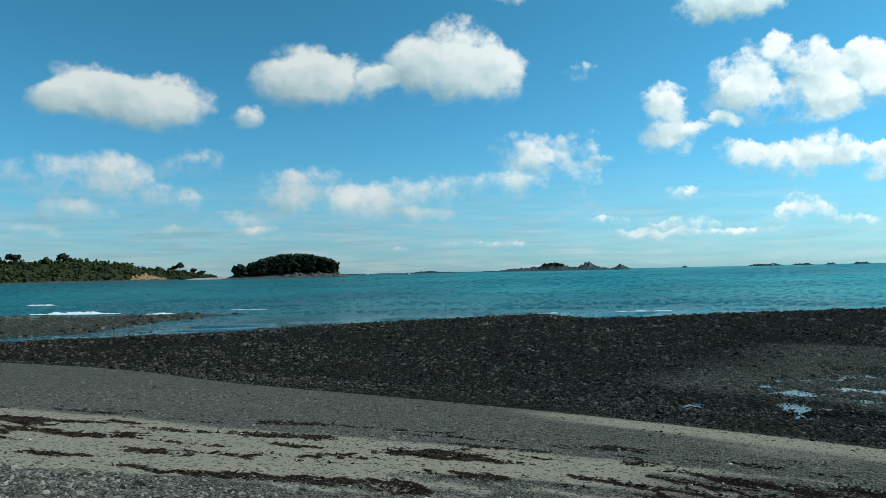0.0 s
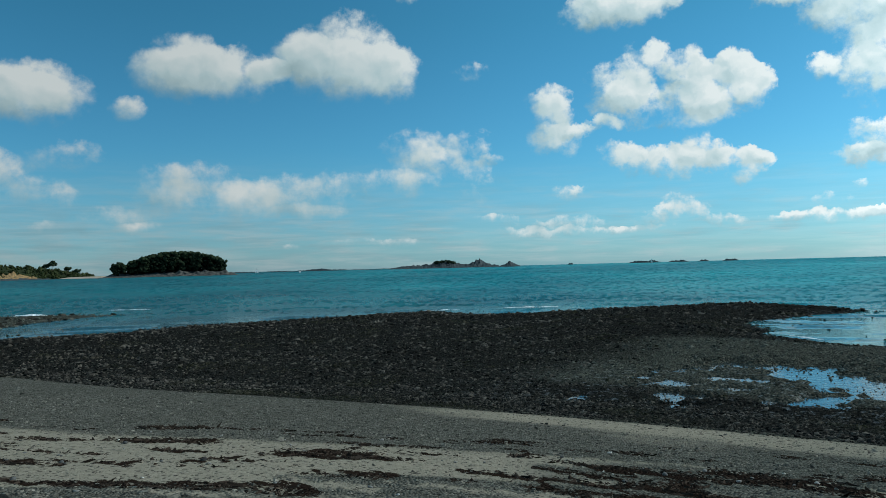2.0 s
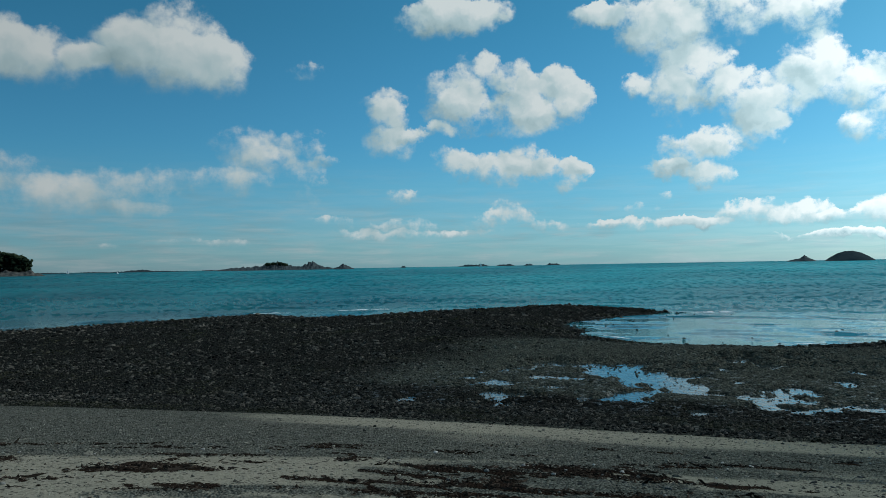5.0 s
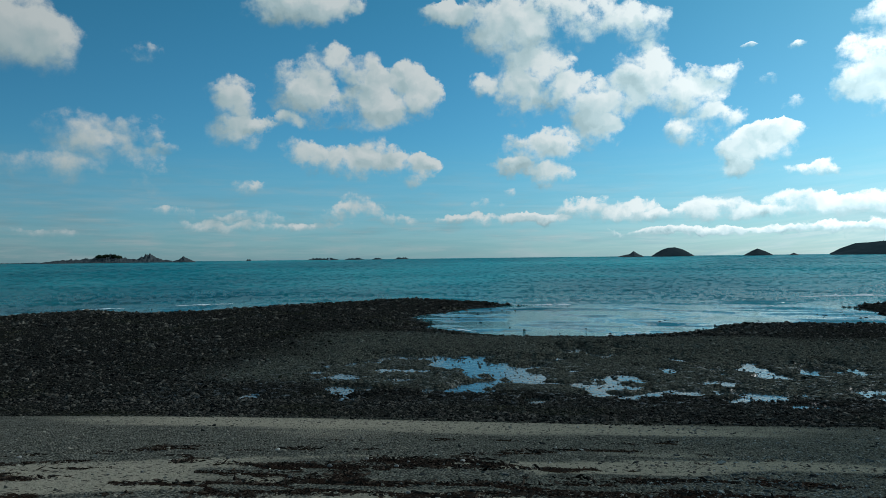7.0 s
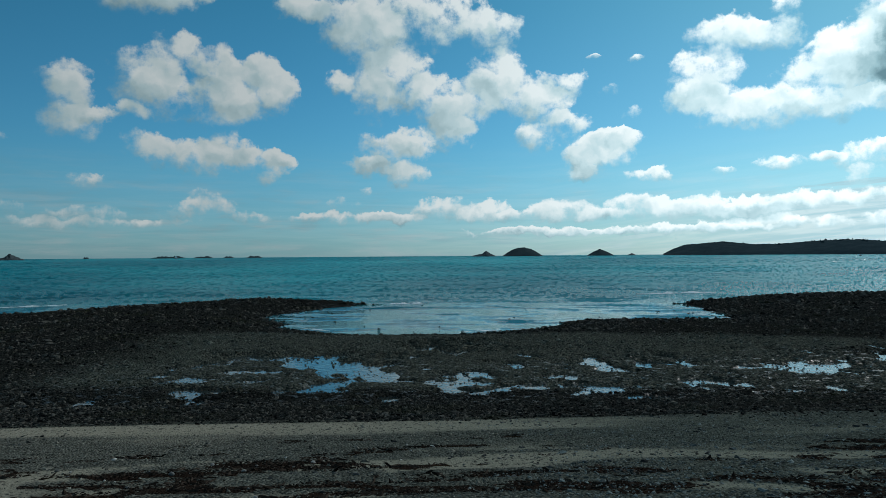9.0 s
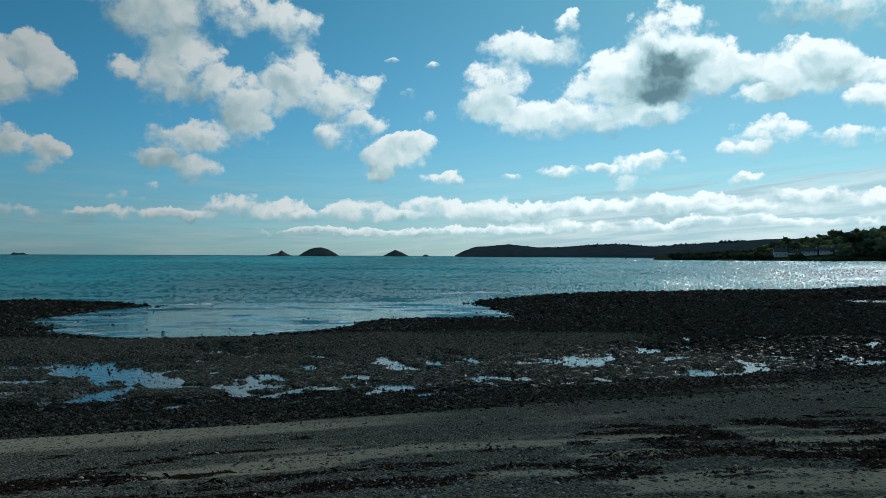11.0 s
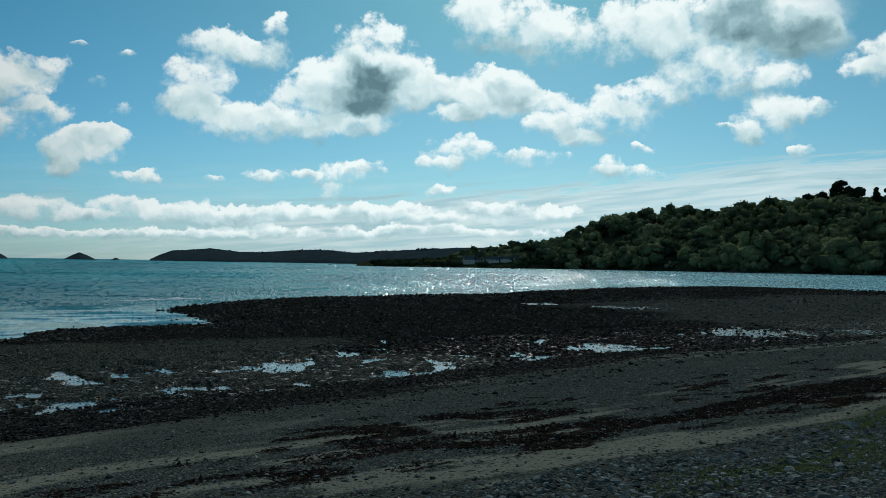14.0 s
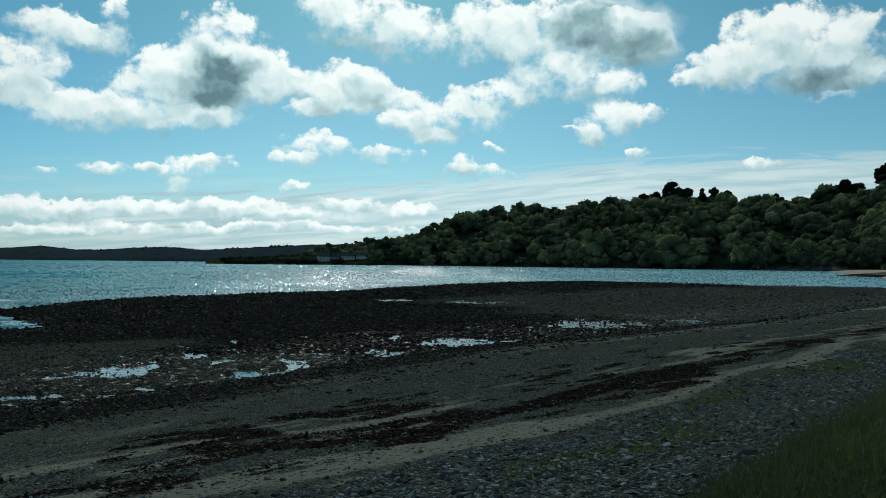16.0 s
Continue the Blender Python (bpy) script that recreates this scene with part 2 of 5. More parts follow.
    # backlit clouds are greyer where they are deep
    deep = net.math("MULTIPLY", net.steps(body, 1.5, 3.0), net.steps(az, 5.0, 60.0, 0.08, 0.18))
    lit = net.math("SUBTRACT", lit, deep)
    lit = net.math("SUBTRACT", lit, net.math("MULTIPLY", net.steps(thick, 0.0, 1.9), net.steps(fine, 0.2, 0.8, 0.55, 0.85)), clamp=True)
    shade = net.ramp(lit, (0.0, (0.12, 0.22, 0.25)), (0.35, (0.28, 0.45, 0.49)), (0.70, (0.57, 0.75, 0.78)), (1.0, (0.87, 0.96, 0.95)))
    gain = net.math("ADD", net.steps(az, -15.0, 25.0, 0.62, 0.88), net.math("ADD", net.steps(az, 25.0, 72.0, 0.0, 1.08), net.steps(az, 95.0, 125.0, 0.0, -0.2)))
    white = net.vec("SCALE", shade)
    net.tree.links.new(gain, white.node.inputs["Scale"])
    milk = net.vec("SCALE", net.mix(net.steps(layer, 0.35, 0.65), (0.40, 0.61, 0.67, 1), (0.65, 0.79, 0.81, 1)))
    net.tree.links.new(net.math("MULTIPLY", gain, net.steps(az, 60.0, 95.0, 0.86, 1.0)), milk.node.inputs["Scale"])
    tone = net.ramp(net.math("MULTIPLY", el, 1 / 30, clamp=True), (0.0, (0.39, 0.83, 1.26)), (0.2, (0.35, 0.91, 1.14)), (0.6, (0.28, 0.89, 0.98)), (1.0, (0.28, 0.89, 0.98)))
    pale = net.node("ShaderNodeCombineXYZ", 0, {0: net.steps(az, 25.0, 85.0, 1.0, 1.55), 1: net.steps(az, 25.0, 85.0, 1.0, 1.05), 2: net.steps(az, 25.0, 85.0, 1.0, 0.92)})
    tint = net.vec("MULTIPLY", net.mix(1.0, sky, tone, "MULTIPLY"), pale)
    clear = net.math("MULTIPLY", net.math("ADD", net.steps(az, -20.0, 25.0, 0.86, 1.05), net.steps(az, 25.0, 65.0, 0.0, 0.24)), SKY)
    blue = net.vec("SCALE", tint)
    net.tree.links.new(clear, blue.node.inputs["Scale"])
    # unseen broken cloud, added overhead and behind as fill light
    round_about = net.math("MAXIMUM", net.steps(el, 23.0, 32.0), net.steps(net.math("ABSOLUTE", net.math("SUBTRACT", az, 46.0)), 80.0, 98.0))
    more = net.math("MULTIPLY", round_about, net.steps(net.noise(way, 3.2, 5.0, 0.6), 0.46, 0.62))
    back = net.mix(more, net.mix(veil, blue, milk), (0.54, 0.72, 0.82, 1))
    both = net.node("ShaderNodeBackground", 0, {"Color": net.mix(dense, back, white), "Strength": 1.0})
    world.node_tree.links.new(both, world.node_tree.nodes.new("ShaderNodeOutputWorld").inputs[0])


make_sky()

# ---- materials ----


def material(name, build):
    m = bpy.data.materials.new(name)
    m.use_nodes = True
    m.node_tree.nodes.clear()
    net = Net(m.node_tree)
    shader = build(net)
    out = m.node_tree.nodes.new("ShaderNodeOutputMaterial")
    m.node_tree.links.new(shader, out.inputs[0])
    return m


def bsdf(net, colour, rough=0.8, normal=None, spec=0.5, **more):
    ins = {"Base Color": colour, "Roughness": rough, "Specular IOR Level": spec}
    if normal is not None:
        ins["Normal"] = normal
    ins.update(more)
    return net.node("ShaderNodeBsdfPrincipled", 0, ins)


def bump(net, height, strength, distance):
    return net.node("ShaderNodeBump", 0, {"Height": height, "Strength": strength, "Distance": distance})


def place_of(net):
    return net.node("ShaderNodeNewGeometry", "Position")


def water_build(net):
    p = place_of(net)
    split = net.tree.nodes.new("ShaderNodeSeparateXYZ")
    net.tree.links.new(p, split.inputs[0])
    # ripples run on bearing and distance from the eye, stretched to fit its view
    eye_bearing = net.math("MULTIPLY", net.math("ARCTAN2", split.outputs[0], split.outputs[1]), 57.3)
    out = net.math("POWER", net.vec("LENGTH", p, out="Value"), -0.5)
    sheet = net.node("ShaderNodeCombineXYZ", 0, {0: eye_bearing, 1: out})

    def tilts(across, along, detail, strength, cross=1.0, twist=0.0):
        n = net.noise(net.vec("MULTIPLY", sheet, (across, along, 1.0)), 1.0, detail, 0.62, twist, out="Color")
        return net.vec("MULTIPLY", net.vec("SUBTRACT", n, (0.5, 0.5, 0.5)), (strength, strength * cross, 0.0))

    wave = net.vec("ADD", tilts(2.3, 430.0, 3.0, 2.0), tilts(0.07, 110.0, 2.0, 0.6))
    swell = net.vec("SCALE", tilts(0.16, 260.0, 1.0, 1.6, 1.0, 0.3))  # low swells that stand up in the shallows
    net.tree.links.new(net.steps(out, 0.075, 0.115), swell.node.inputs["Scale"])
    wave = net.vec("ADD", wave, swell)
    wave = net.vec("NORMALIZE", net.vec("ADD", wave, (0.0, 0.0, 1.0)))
    eyeward = net.vec("SCALE", net.vec("MINIMUM", tilts(7.5, 380.0, 0.0, 2.7, 0.42, 0.7), (0.08, 9.0, 9.0)))  # tilt away from the eye is cut off to suit its view
    net.tree.links.new(net.steps(out, 0.10, 0.13, 1.0, 0.25), eyeward.node.inputs["Scale"])
    facet = net.vec("NORMALIZE", net.vec("ADD", net.vec("ADD", eyeward, tilts(0.07, 110.0, 2.0, 0.9)), (0.0, 0.0, 1.0)))
    patch = net.noise(net.vec("MULTIPLY", sheet, (0.05, 40.0, 1.0)), 1.0, 3.0)
    colour = net.mix(net.steps(patch, 0.35, 0.65), (0.005, 0.132, 0.160, 1), (0.012, 0.210, 0.236, 1))
    # base colour brightens towards the sun's bearing, painting in reflected sky and glitter
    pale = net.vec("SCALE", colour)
    net.tree.links.new(net.math("MULTIPLY", net.math("ADD", net.steps(eye_bearing, -25.0, 45.0, 0.60, 1.30), net.steps(eye_bearing, 50.0, 92.0, 0.0, 0.5)), net.steps(out, 0.055, 0.12, 1.0, 0.50)), pale.node.inputs["Scale"])
    colour = net.mix(net.steps(eye_bearing, 64.0, 102.0, 0.0, 0.85), pale, (0.25, 0.50, 0.52, 1))
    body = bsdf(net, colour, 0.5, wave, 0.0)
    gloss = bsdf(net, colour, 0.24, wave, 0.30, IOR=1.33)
    body = net.node("ShaderNodeMixShader", 0, {0: net.math("ADD", net.steps(out, 0.055, 0.12, 0.20, 0.55), net.steps(eye_bearing, 88.0, 108.0, 0.0, 0.5)), 1: body, 2: gloss})
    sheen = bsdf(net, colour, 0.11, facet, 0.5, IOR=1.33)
    open_sea = net.node("ShaderNodeMixShader", 0, {0: net.steps(eye_bearing, 52.0, 82.0, 0.07, 0.62), 1: body, 2: sheen})
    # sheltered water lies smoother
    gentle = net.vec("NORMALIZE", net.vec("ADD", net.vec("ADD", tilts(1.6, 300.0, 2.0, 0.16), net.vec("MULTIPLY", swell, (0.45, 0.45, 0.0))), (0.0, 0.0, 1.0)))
    calm = bsdf(net, colour, 0.10, gentle, 0.5, IOR=1.33)
    return net.node("ShaderNodeMixShader", 0, {0: net.steps(out, 0.098, 0.125, 0.0, 0.65), 1: open_sea, 2: calm})


def pool_build(net):
    p = place_of(net)
    h = net.noise(p, 3.0, 2.0)
    return bsdf(net, (0.02, 0.03, 0.03, 1), 0.08, bump(net, h, 0.6, 0.03), IOR=1.33)


def ground_build(net):
    p = place_of(net)
    zone = net.node("ShaderNodeAttribute", "Color", None, attribute_name="zone")
    s = net.tree.nodes.new("ShaderNodeSeparateColor")
    net.tree.links.new(zone, s.inputs[0])
    stony, sandy, grassy = s.outputs
    weedy = zone.node.outputs["Alpha"]
    sunward_shade = net.node("ShaderNodeAttribute", "Fac", None, attribute_name="sunward_shade")
    fine, mid, coarse = net.noise(p, 60, 4, 0.7), net.noise(p, 7.0, 5, 0.65), net.noise(p, 0.7, 4)
    grit = net.node("ShaderNodeTexVoronoi", "Distance", {"Vector": p, "Scale": 20.0})
    gritc = net.node("ShaderNodeTexVoronoi", "Color", {"Vector": p, "Scale": 20.0})
    rock = net.node("ShaderNodeTexVoronoi", "Distance", {"Vector": p, "Scale": 9.0})
    rockc = net.node("ShaderNodeTexVoronoi", "Color", {"Vector": p, "Scale": 9.0})
    grey = net.node("ShaderNodeSeparateColor", 0, {0: gritc})
    grey2 = net.node("ShaderNodeSeparateColor", 0, {0: rockc})
    gravel = net.mix(grey, (0.021, 0.023, 0.019, 1), (0.172, 0.173, 0.143, 1))
    gravel = net.mix(net.steps(mid, 0.4, 0.75, 0.0, 0.7), gravel, (0.110, 0.109, 0.086, 1))
    sand = net.mix(net.steps(mid, 0.3, 0.7), (0.262, 0.242, 0.182, 1), (0.193, 0.182, 0.14, 1))
    sand = net.mix(net.steps(fine, 0.5, 0.75, 0.0, 0.7), sand, (0.23, 0.205, 0.15, 1))
    sand = net.mix(net.steps(grey, 0.86, 0.92), sand, (0.06, 0.055, 0.045, 1))
    mud = net.mix(grey2, (0.005, 0.0056, 0.0052, 1), (0.032, 0.033, 0.029, 1))
    olive = net.mix(grey2, (0.026, 0.029, 0.024, 1), (0.100, 0.108, 0.086, 1))
    mud = net.mix(net.steps(sandy, 0.2, 0.8), mud, olive)
    mud = net.mix(net.steps(mid, 0.45, 0.7, 0.0, 0.7), mud, (0.016, 0.018, 0.0155, 1))
    soil = net.mix(mid, (0.035, 0.055, 0.018, 1), (0.075, 0.105, 0.036, 1))
    edge = net.math("MULTIPLY_ADD", net.math("SUBTRACT", coarse, 0.5), 0.4, net.math("MULTIPLY", net.math("SUBTRACT", mid, 0.5), 0.7))
    col = net.mix(net.steps(net.math("ADD", sandy, edge), 0.25, 0.75), gravel, sand)
    # backlit shade of the sunward beach, multiplied into its colour
    col = net.mix(net.math("MULTIPLY", sunward_shade, 0.9), col, net.mix(1.0, col, (0.58, 0.69, 0.72, 1), "MULTIPLY"))
    col = net.mix(net.steps(net.math("ADD", stony, net.math("MULTIPLY", edge, 0.4)), 0.4, 0.6), col, mud)
    col = net.mix(grassy, col, soil)
    weed = net.mix(fine, (0.006, 0.005, 0.004, 1), (0.028, 0.019, 0.014, 1))
    col = net.mix(net.steps(net.math("ADD", weedy, net.math("MULTIPLY", net.math("SUBTRACT", net.noise(p, 14.0, 4, 0.7), 0.5), 1.5)), 0.52, 0.66), col, weed)
    rough = net.math("MULTIPLY_ADD", stony, -0.3, 0.9)
    pits = net.math("ADD", net.math("MULTIPLY", grit, net.math("MULTIPLY_ADD", net.steps(sandy, 0.3, 0.7), 0.055, -0.07)), net.math("MULTIPLY", fine, 0.012))
    lumps = net.math("MULTIPLY", rock, net.math("MULTIPLY", stony, -0.16))
    h = net.math("ADD", net.math("ADD", pits, lumps), net.math("MULTIPLY", mid, 0.02))
    wet = net.math("MULTIPLY", net.node("ShaderNodeAttribute", "Fac", None, attribute_name="wet"), net.steps(net.noise(p, 2.6, 4, 0.65), 0.54, 0.66))
    return bsdf(net, col, net.math("MULTIPLY_ADD", wet, -0.25, rough), bump(net, h, net.math("MULTIPLY_ADD", wet, -0.6, 1.0), 1.0), net.math("MULTIPLY", wet, 0.12))


def stone_build(dark, light, wet=0.5, green=0.0, shine=0.0):
    def build(net):
        p = place_of(net)
        r = net.node("ShaderNodeNewGeometry", "Random Per Island")
        col = net.mix(net.math("POWER", r, 1.0 + 1.4 * green), dark, light)
        blot = net.noise(p, 14.0, 4, 0.65)
        col = net.mix(net.steps(blot, 0.42, 0.66, 0.0, 0.5), col, dark)
        if green:
            weed = net.math("MULTIPLY_ADD", net.noise(p, 0.9, 3), 0.5, net.math("MULTIPLY", net.noise(p, 0.07, 2), 0.8))
            col = net.mix(net.steps(weed, 0.55, 0.85, 0.0, 0.6), col, (0.004, 0.0038, 0.003, 1))
            col = net.mix(net.steps(net.noise(p, 0.25, 3), 0.5, 0.7, 0.0, green), col, (0.030, 0.032, 0.014, 1))
        return bsdf(net, col, wet, bump(net, net.noise(p, 30.0, 4, 0.7), 0.5, 0.02), shine)
    return build


def leaf_build(dark, light):
    def build(net):
        p = place_of(net)
        r = net.node("ShaderNodeNewGeometry", "Random Per Island")
        tone = net.math("MULTIPLY_ADD", r, 0.22, net.math("MULTIPLY", net.noise(p, 0.038, 2), 0.95))
        col = net.mix(net.steps(tone, 0.38, 0.86), dark, light)
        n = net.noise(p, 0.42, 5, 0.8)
        # shade between the leaves is put into the colour, in the bump's hollows
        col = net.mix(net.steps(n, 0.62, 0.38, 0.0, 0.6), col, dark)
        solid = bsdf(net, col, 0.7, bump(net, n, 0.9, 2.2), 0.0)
        glow = net.node("ShaderNodeBsdfTranslucent", 0, {"Color": net.mix(1.0, col, (1.0, 1.1, 0.5, 1), "MULTIPLY")})
        return net.node("ShaderNodeMixShader", 0, {0: 0.28, 1: solid, 2: glow})
    return build


def plain_build(a, b, scale=4.0, rough=0.7):
    def build(net):
        p = place_of(net)
        n = net.noise(p, scale, 5, 0.65)
        return bsdf(net, net.mix(net.steps(n, 0.3, 0.7), a, b), rough, bump(net, n, 0.4, 0.3 / scale), 0.0)
    return build


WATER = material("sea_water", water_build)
POOL = material("pool_water", pool_build)
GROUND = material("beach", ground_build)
COBBLE = material("wet_cobble", stone_build((0.007, 0.0075, 0.007, 1), (0.145, 0.136, 0.112, 1), 0.55, 0.5, 0.006))
BARE = material("bare_cobble", stone_build((0.026, 0.030, 0.025, 1), (0.140, 0.150, 0.122, 1), 0.55, 0.0, 0.01))
PEBBLE = material("pebble", stone_build((0.034, 0.035, 0.030, 1), (0.27, 0.26, 0.21, 1), 0.7))
# darker, bluer copy of the pebbles, with backlit shade in its colour
SHADED_PEBBLE = material("shaded_pebble", stone_build((0.036, 0.043, 0.041, 1), (0.225, 0.265, 0.250, 1), 0.6))
SLATE_STONE = material("slate_stone", stone_build((0.014, 0.016, 0.016, 1), (0.115, 0.122, 0.115, 1), 0.6))
SCRUB_LEAF = material("scrub_leaves", leaf_build((0.026, 0.040, 0.018, 1), (0.098, 0.116, 0.050, 1)))
WALL = material("render_wall", plain_build((0.56, 0.56, 0.53, 1), (0.46, 0.46, 0.43, 1), 0.8))
SLATE = material("slate_roof", plain_build((0.06, 0.065, 0.075, 1), (0.10, 0.105, 0.115, 1), 2.0))
GLASS = material("dark_window", plain_build((0.03, 0.04, 0.05, 1), (0.05, 0.06, 0.07, 1), 1.0, 0.2))
SAIL = material("sailcloth", plain_build((0.85, 0.85, 0.82, 1), (0.78, 0.78, 0.76, 1), 0.5))
HULL = material("boat_hull", plain_build((0.75, 0.76, 0.76, 1), (0.66, 0.68, 0.70, 1), 0.5, 0.4))
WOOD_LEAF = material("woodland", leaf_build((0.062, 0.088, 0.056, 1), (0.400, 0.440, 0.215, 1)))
PINE_LEAF = material("pine_needles", leaf_build((0.020, 0.032, 0.020, 1), (0.055, 0.076, 0.040, 1)))
SCRUB = material("scrub", plain_build((0.017, 0.026, 0.013, 1), (0.036, 0.046, 0.024, 1), 0.15))
UNDERWOOD = material("underwood", plain_build((0.018, 0.027, 0.017, 1), (0.045, 0.060, 0.035, 1), 0.1))
# distance haze is put into the base colours of these three as blue
HAZED_WOOD = material("hazed_wood", plain_build((0.024, 0.040, 0.046, 1), (0.036, 0.054, 0.060, 1), 0.03))
HAZED_HEATH = material("hazed_heath", plain_build((0.028, 0.044, 0.050, 1), (0.036, 0.052, 0.056, 1), 0.03))
HAZED_ROCK = material("hazed_rock", plain_build((0.030, 0.044, 0.050, 1), (0.070, 0.086, 0.088, 1), 0.1))
SHORE_ROCK = material("shore_rock", plain_build((0.020, 0.025, 0.025, 1), (0.110, 0.110, 0.098, 1), 0.16))
CLIFF = material("clay_cliff", plain_build((0.34, 0.22, 0.10, 1), (0.10, 0.085, 0.05, 1), 0.22))
SAND = material("far_sand", plain_build((0.42, 0.36, 0.27, 1), (0.33, 0.28, 0.21, 1), 0.3))
BARK = material("bark", plain_build((0.05, 0.04, 0.03, 1), (0.10, 0.08, 0.06, 1), 5.0))
FOAM = material("foam", plain_build((0.75, 0.80, 0.80, 1), (0.55, 0.62, 0.64, 1), 3.0, 0.6))
WRACK = material("dry_seaweed", stone_build((0.012, 0.010, 0.008, 1), (0.062, 0.048, 0.037, 1), 0.55))
BLADE = material("grass_blade", leaf_build((0.052, 0.074, 0.054, 1), (0.150, 0.175, 0.115, 1)))

# ---- the lie of the land ----
R2 = math.sqrt(0.5)


def to_xy(s, n):
    return (s + n) * R2, (n - s) * R2


def to_sn(x, y):
    return (x - y) * R2, (x + y) * R2


def bearing_xy(az, d):
    return d * math.sin(radians(az)), d * math.cos(radians(az))


# where the sloping beach meets the flat of dark stones
EDGE_S = [-400, -75, -43, -34, -26, -19, -10, 0, 10, 20, 29, 40, 55, 90, 180, 300, 420]
EDGE_N = [-120, -6, 11.3, 14.2, 14.8, 16.5, 18.1, 18.8, 20.2, 21.8, 23.2, 22.4, 21.6, 21.8, 16.0, 30.0, 120.0]
# the water's edge at this tide, from the left along the spits and the inlet to the right
SHORE = [(-400, -90), (-120, -12), (-82, 4), (-71, 14), (-64, 25), (-60, 33), (-58.5, 42), (-56, 51), (-52, 60), (-49.5, 66), (-46, 65), (-41.5, 62),
         (-38, 66), (-36, 70), (-31, 77), (-27, 84), (-22, 86), (-14, 81), (-10, 78), (-14.5, 72.5), (-17, 62), (-12, 51), (-7, 47), (-2, 47.2), (4, 51), (7.5, 57.5),
         (12, 58), (20, 58), (20.5, 68), (20.5, 77.5), (33, 90), (43, 94), (62, 96), (80, 98), (90, 104), (117, 113), (145, 120), (174, 119), (182, 100),
         (180, 74), (187, 46), (210, 34), (300, 40), (420, 130)]
# stones that stand clear of the water on the left
ISLET = [(-130, 22), (-117, 31), (-100, 39), (-97, 46), (-91, 52), (-90, 50), (-86, 40), (-80, 33), (-74, 27), (-76, 20), (-100, 10)]
# hollows that hold water: s, n, half width, half depth, turn
POOLS = [(-9.8, 35.4, 1.9, 1.0, 105), (-5.4, 32.0, 1.6, 2.4, 100), (-3.7, 29.8, 0.9, 1.3, 97), (-6.8, 34.3, 1.6, 2.2, 101), (-3.6, 35.3, 1.6, 0.8, 96), (-2.5, 39.1, 1.2, 1.8, 94),
         (-0.8, 37.3, 1.4, 1.2, 91), (-0.4, 40.5, 1.2, 1.2, 91), (-10.0, 26.2, 0.6, 1.0, 111), (-10.9, 29.2, 1.0, 0.8, 111), (-6.5, 26.7, 0.9, 0.7, 104), (-0.4, 28.5, 1.3, 1.0, 91),
         (2.0, 27.8, 0.8, 0.8, 86), (4.7, 33.3, 0.6, 0.6, 82), (4.4, 27.8, 1.4, 0.7, 81), (9.0, 28.3, 1.1, 0.9, 72)]
POOLS += [(14.2, 32.9, 2.1, 2.2, 66), (10.8, 26.8, 0.6, 0.6, 68), (18.7, 32.4, 0.8, 1.0, 60), (17.6, 28.1, 1.5, 1.4, 58), (27.1, 29.6, 1.9, 1.2, 47), (32.9, 30.7, 3.0, 3.2, 43),
          (36.1, 28.7, 1.7, 1.2, 38), (50.7, 33.0, 4.4, 4.6, 33), (60.2, 30.0, 2.4, 2.6, 26), (63.0, 69.9, 5.0, 5.0, 48), (67.6, 59.7, 8.0, 4.4, 41)]
POOL_LEVEL = 0.24
rng = np.random.default_rng(7)


def lattice(seed, size=256):
    return np.random.default_rng(seed).random((size, size))


def value_noise(x, y, seed=0, octaves=3):
    """Smooth noise from -1 to 1."""
    total, amp, norm = 0.0, 1.0, 0.0
    for k in range(octaves):
        g = lattice(seed + k)
        fx, fy = np.floor(x), np.floor(y)
        ix, iy = fx.astype(int) % 256, fy.astype(int) % 256
        u, v = x - fx, y - fy
        u, v = u * u * (3 - 2 * u), v * v * (3 - 2 * v)
        jx, jy = (ix + 1) % 256, (iy + 1) % 256
        total = total + amp * (g[ix, iy] * (1 - u) * (1 - v) + g[jx, iy] * u * (1 - v) + g[ix, jy] * (1 - u) * v + g[jx, jy] * u * v)
        norm += amp
        amp, x, y = amp * 0.5, x * 2.03 + 11.7, y * 2.03 + 5.3
    return 2 * total / norm - 1


def smooth(t):
    t = np.clip(t, 0, 1)
    return t * t * (3 - 2 * t)


def signed_distance(s, n, ring):
    """Metres to the outline, positive inside it."""
    best = np.full(s.shape, 1e9)
    inside = np.zeros(s.shape, bool)
    for (ax, ay), (bx, by) in zip(ring, ring[1:] + ring[:1]):
        dx, dy = bx - ax, by - ay
        t = np.clip(((s - ax) * dx + (n - ay) * dy) / (dx * dx + dy * dy), 0, 1)
        best = np.minimum(best, np.hypot(s - ax - t * dx, n - ay - t * dy))
        inside ^= ((ay > n) != (by > n)) & (s < dx * (n - ay) / (dy if dy else 1e-9) + ax)
    return np.where(inside, best, -best)


LAND = SHORE + [(5000, 400), (5000, -5000), (-5000, -5000), (-5000, -900)]


def edge_of(s):
    # the bends of the outline are eased
    return sum(np.interp(s + d, EDGE_S, EDGE_N) for d in (-3, -1.5, 0, 1.5, 3)) / 5


WRACK_S = [-60, -30, -18.7, -14.3, -9.4, -7, 0, 5, 10, 14, 20, 29, 60, 120]
WRACK_N = [-14, -1.5, 3.7, 5.7, 8.2, 9.4, 11.3, 11.3, 10.3, 10.1, 10.1, 10.4, 9.5, 9.0]


BANK_S = [-300, -60, -30, -14, 0, 6, 8, 10, 15, 30, 60, 200, 420]
BANK_N = [-150, -24, -11, -3, 2.7, 3.15, 3.3, 3.4, 3.6, 4.0, 4.5, 0.0, 60.0]


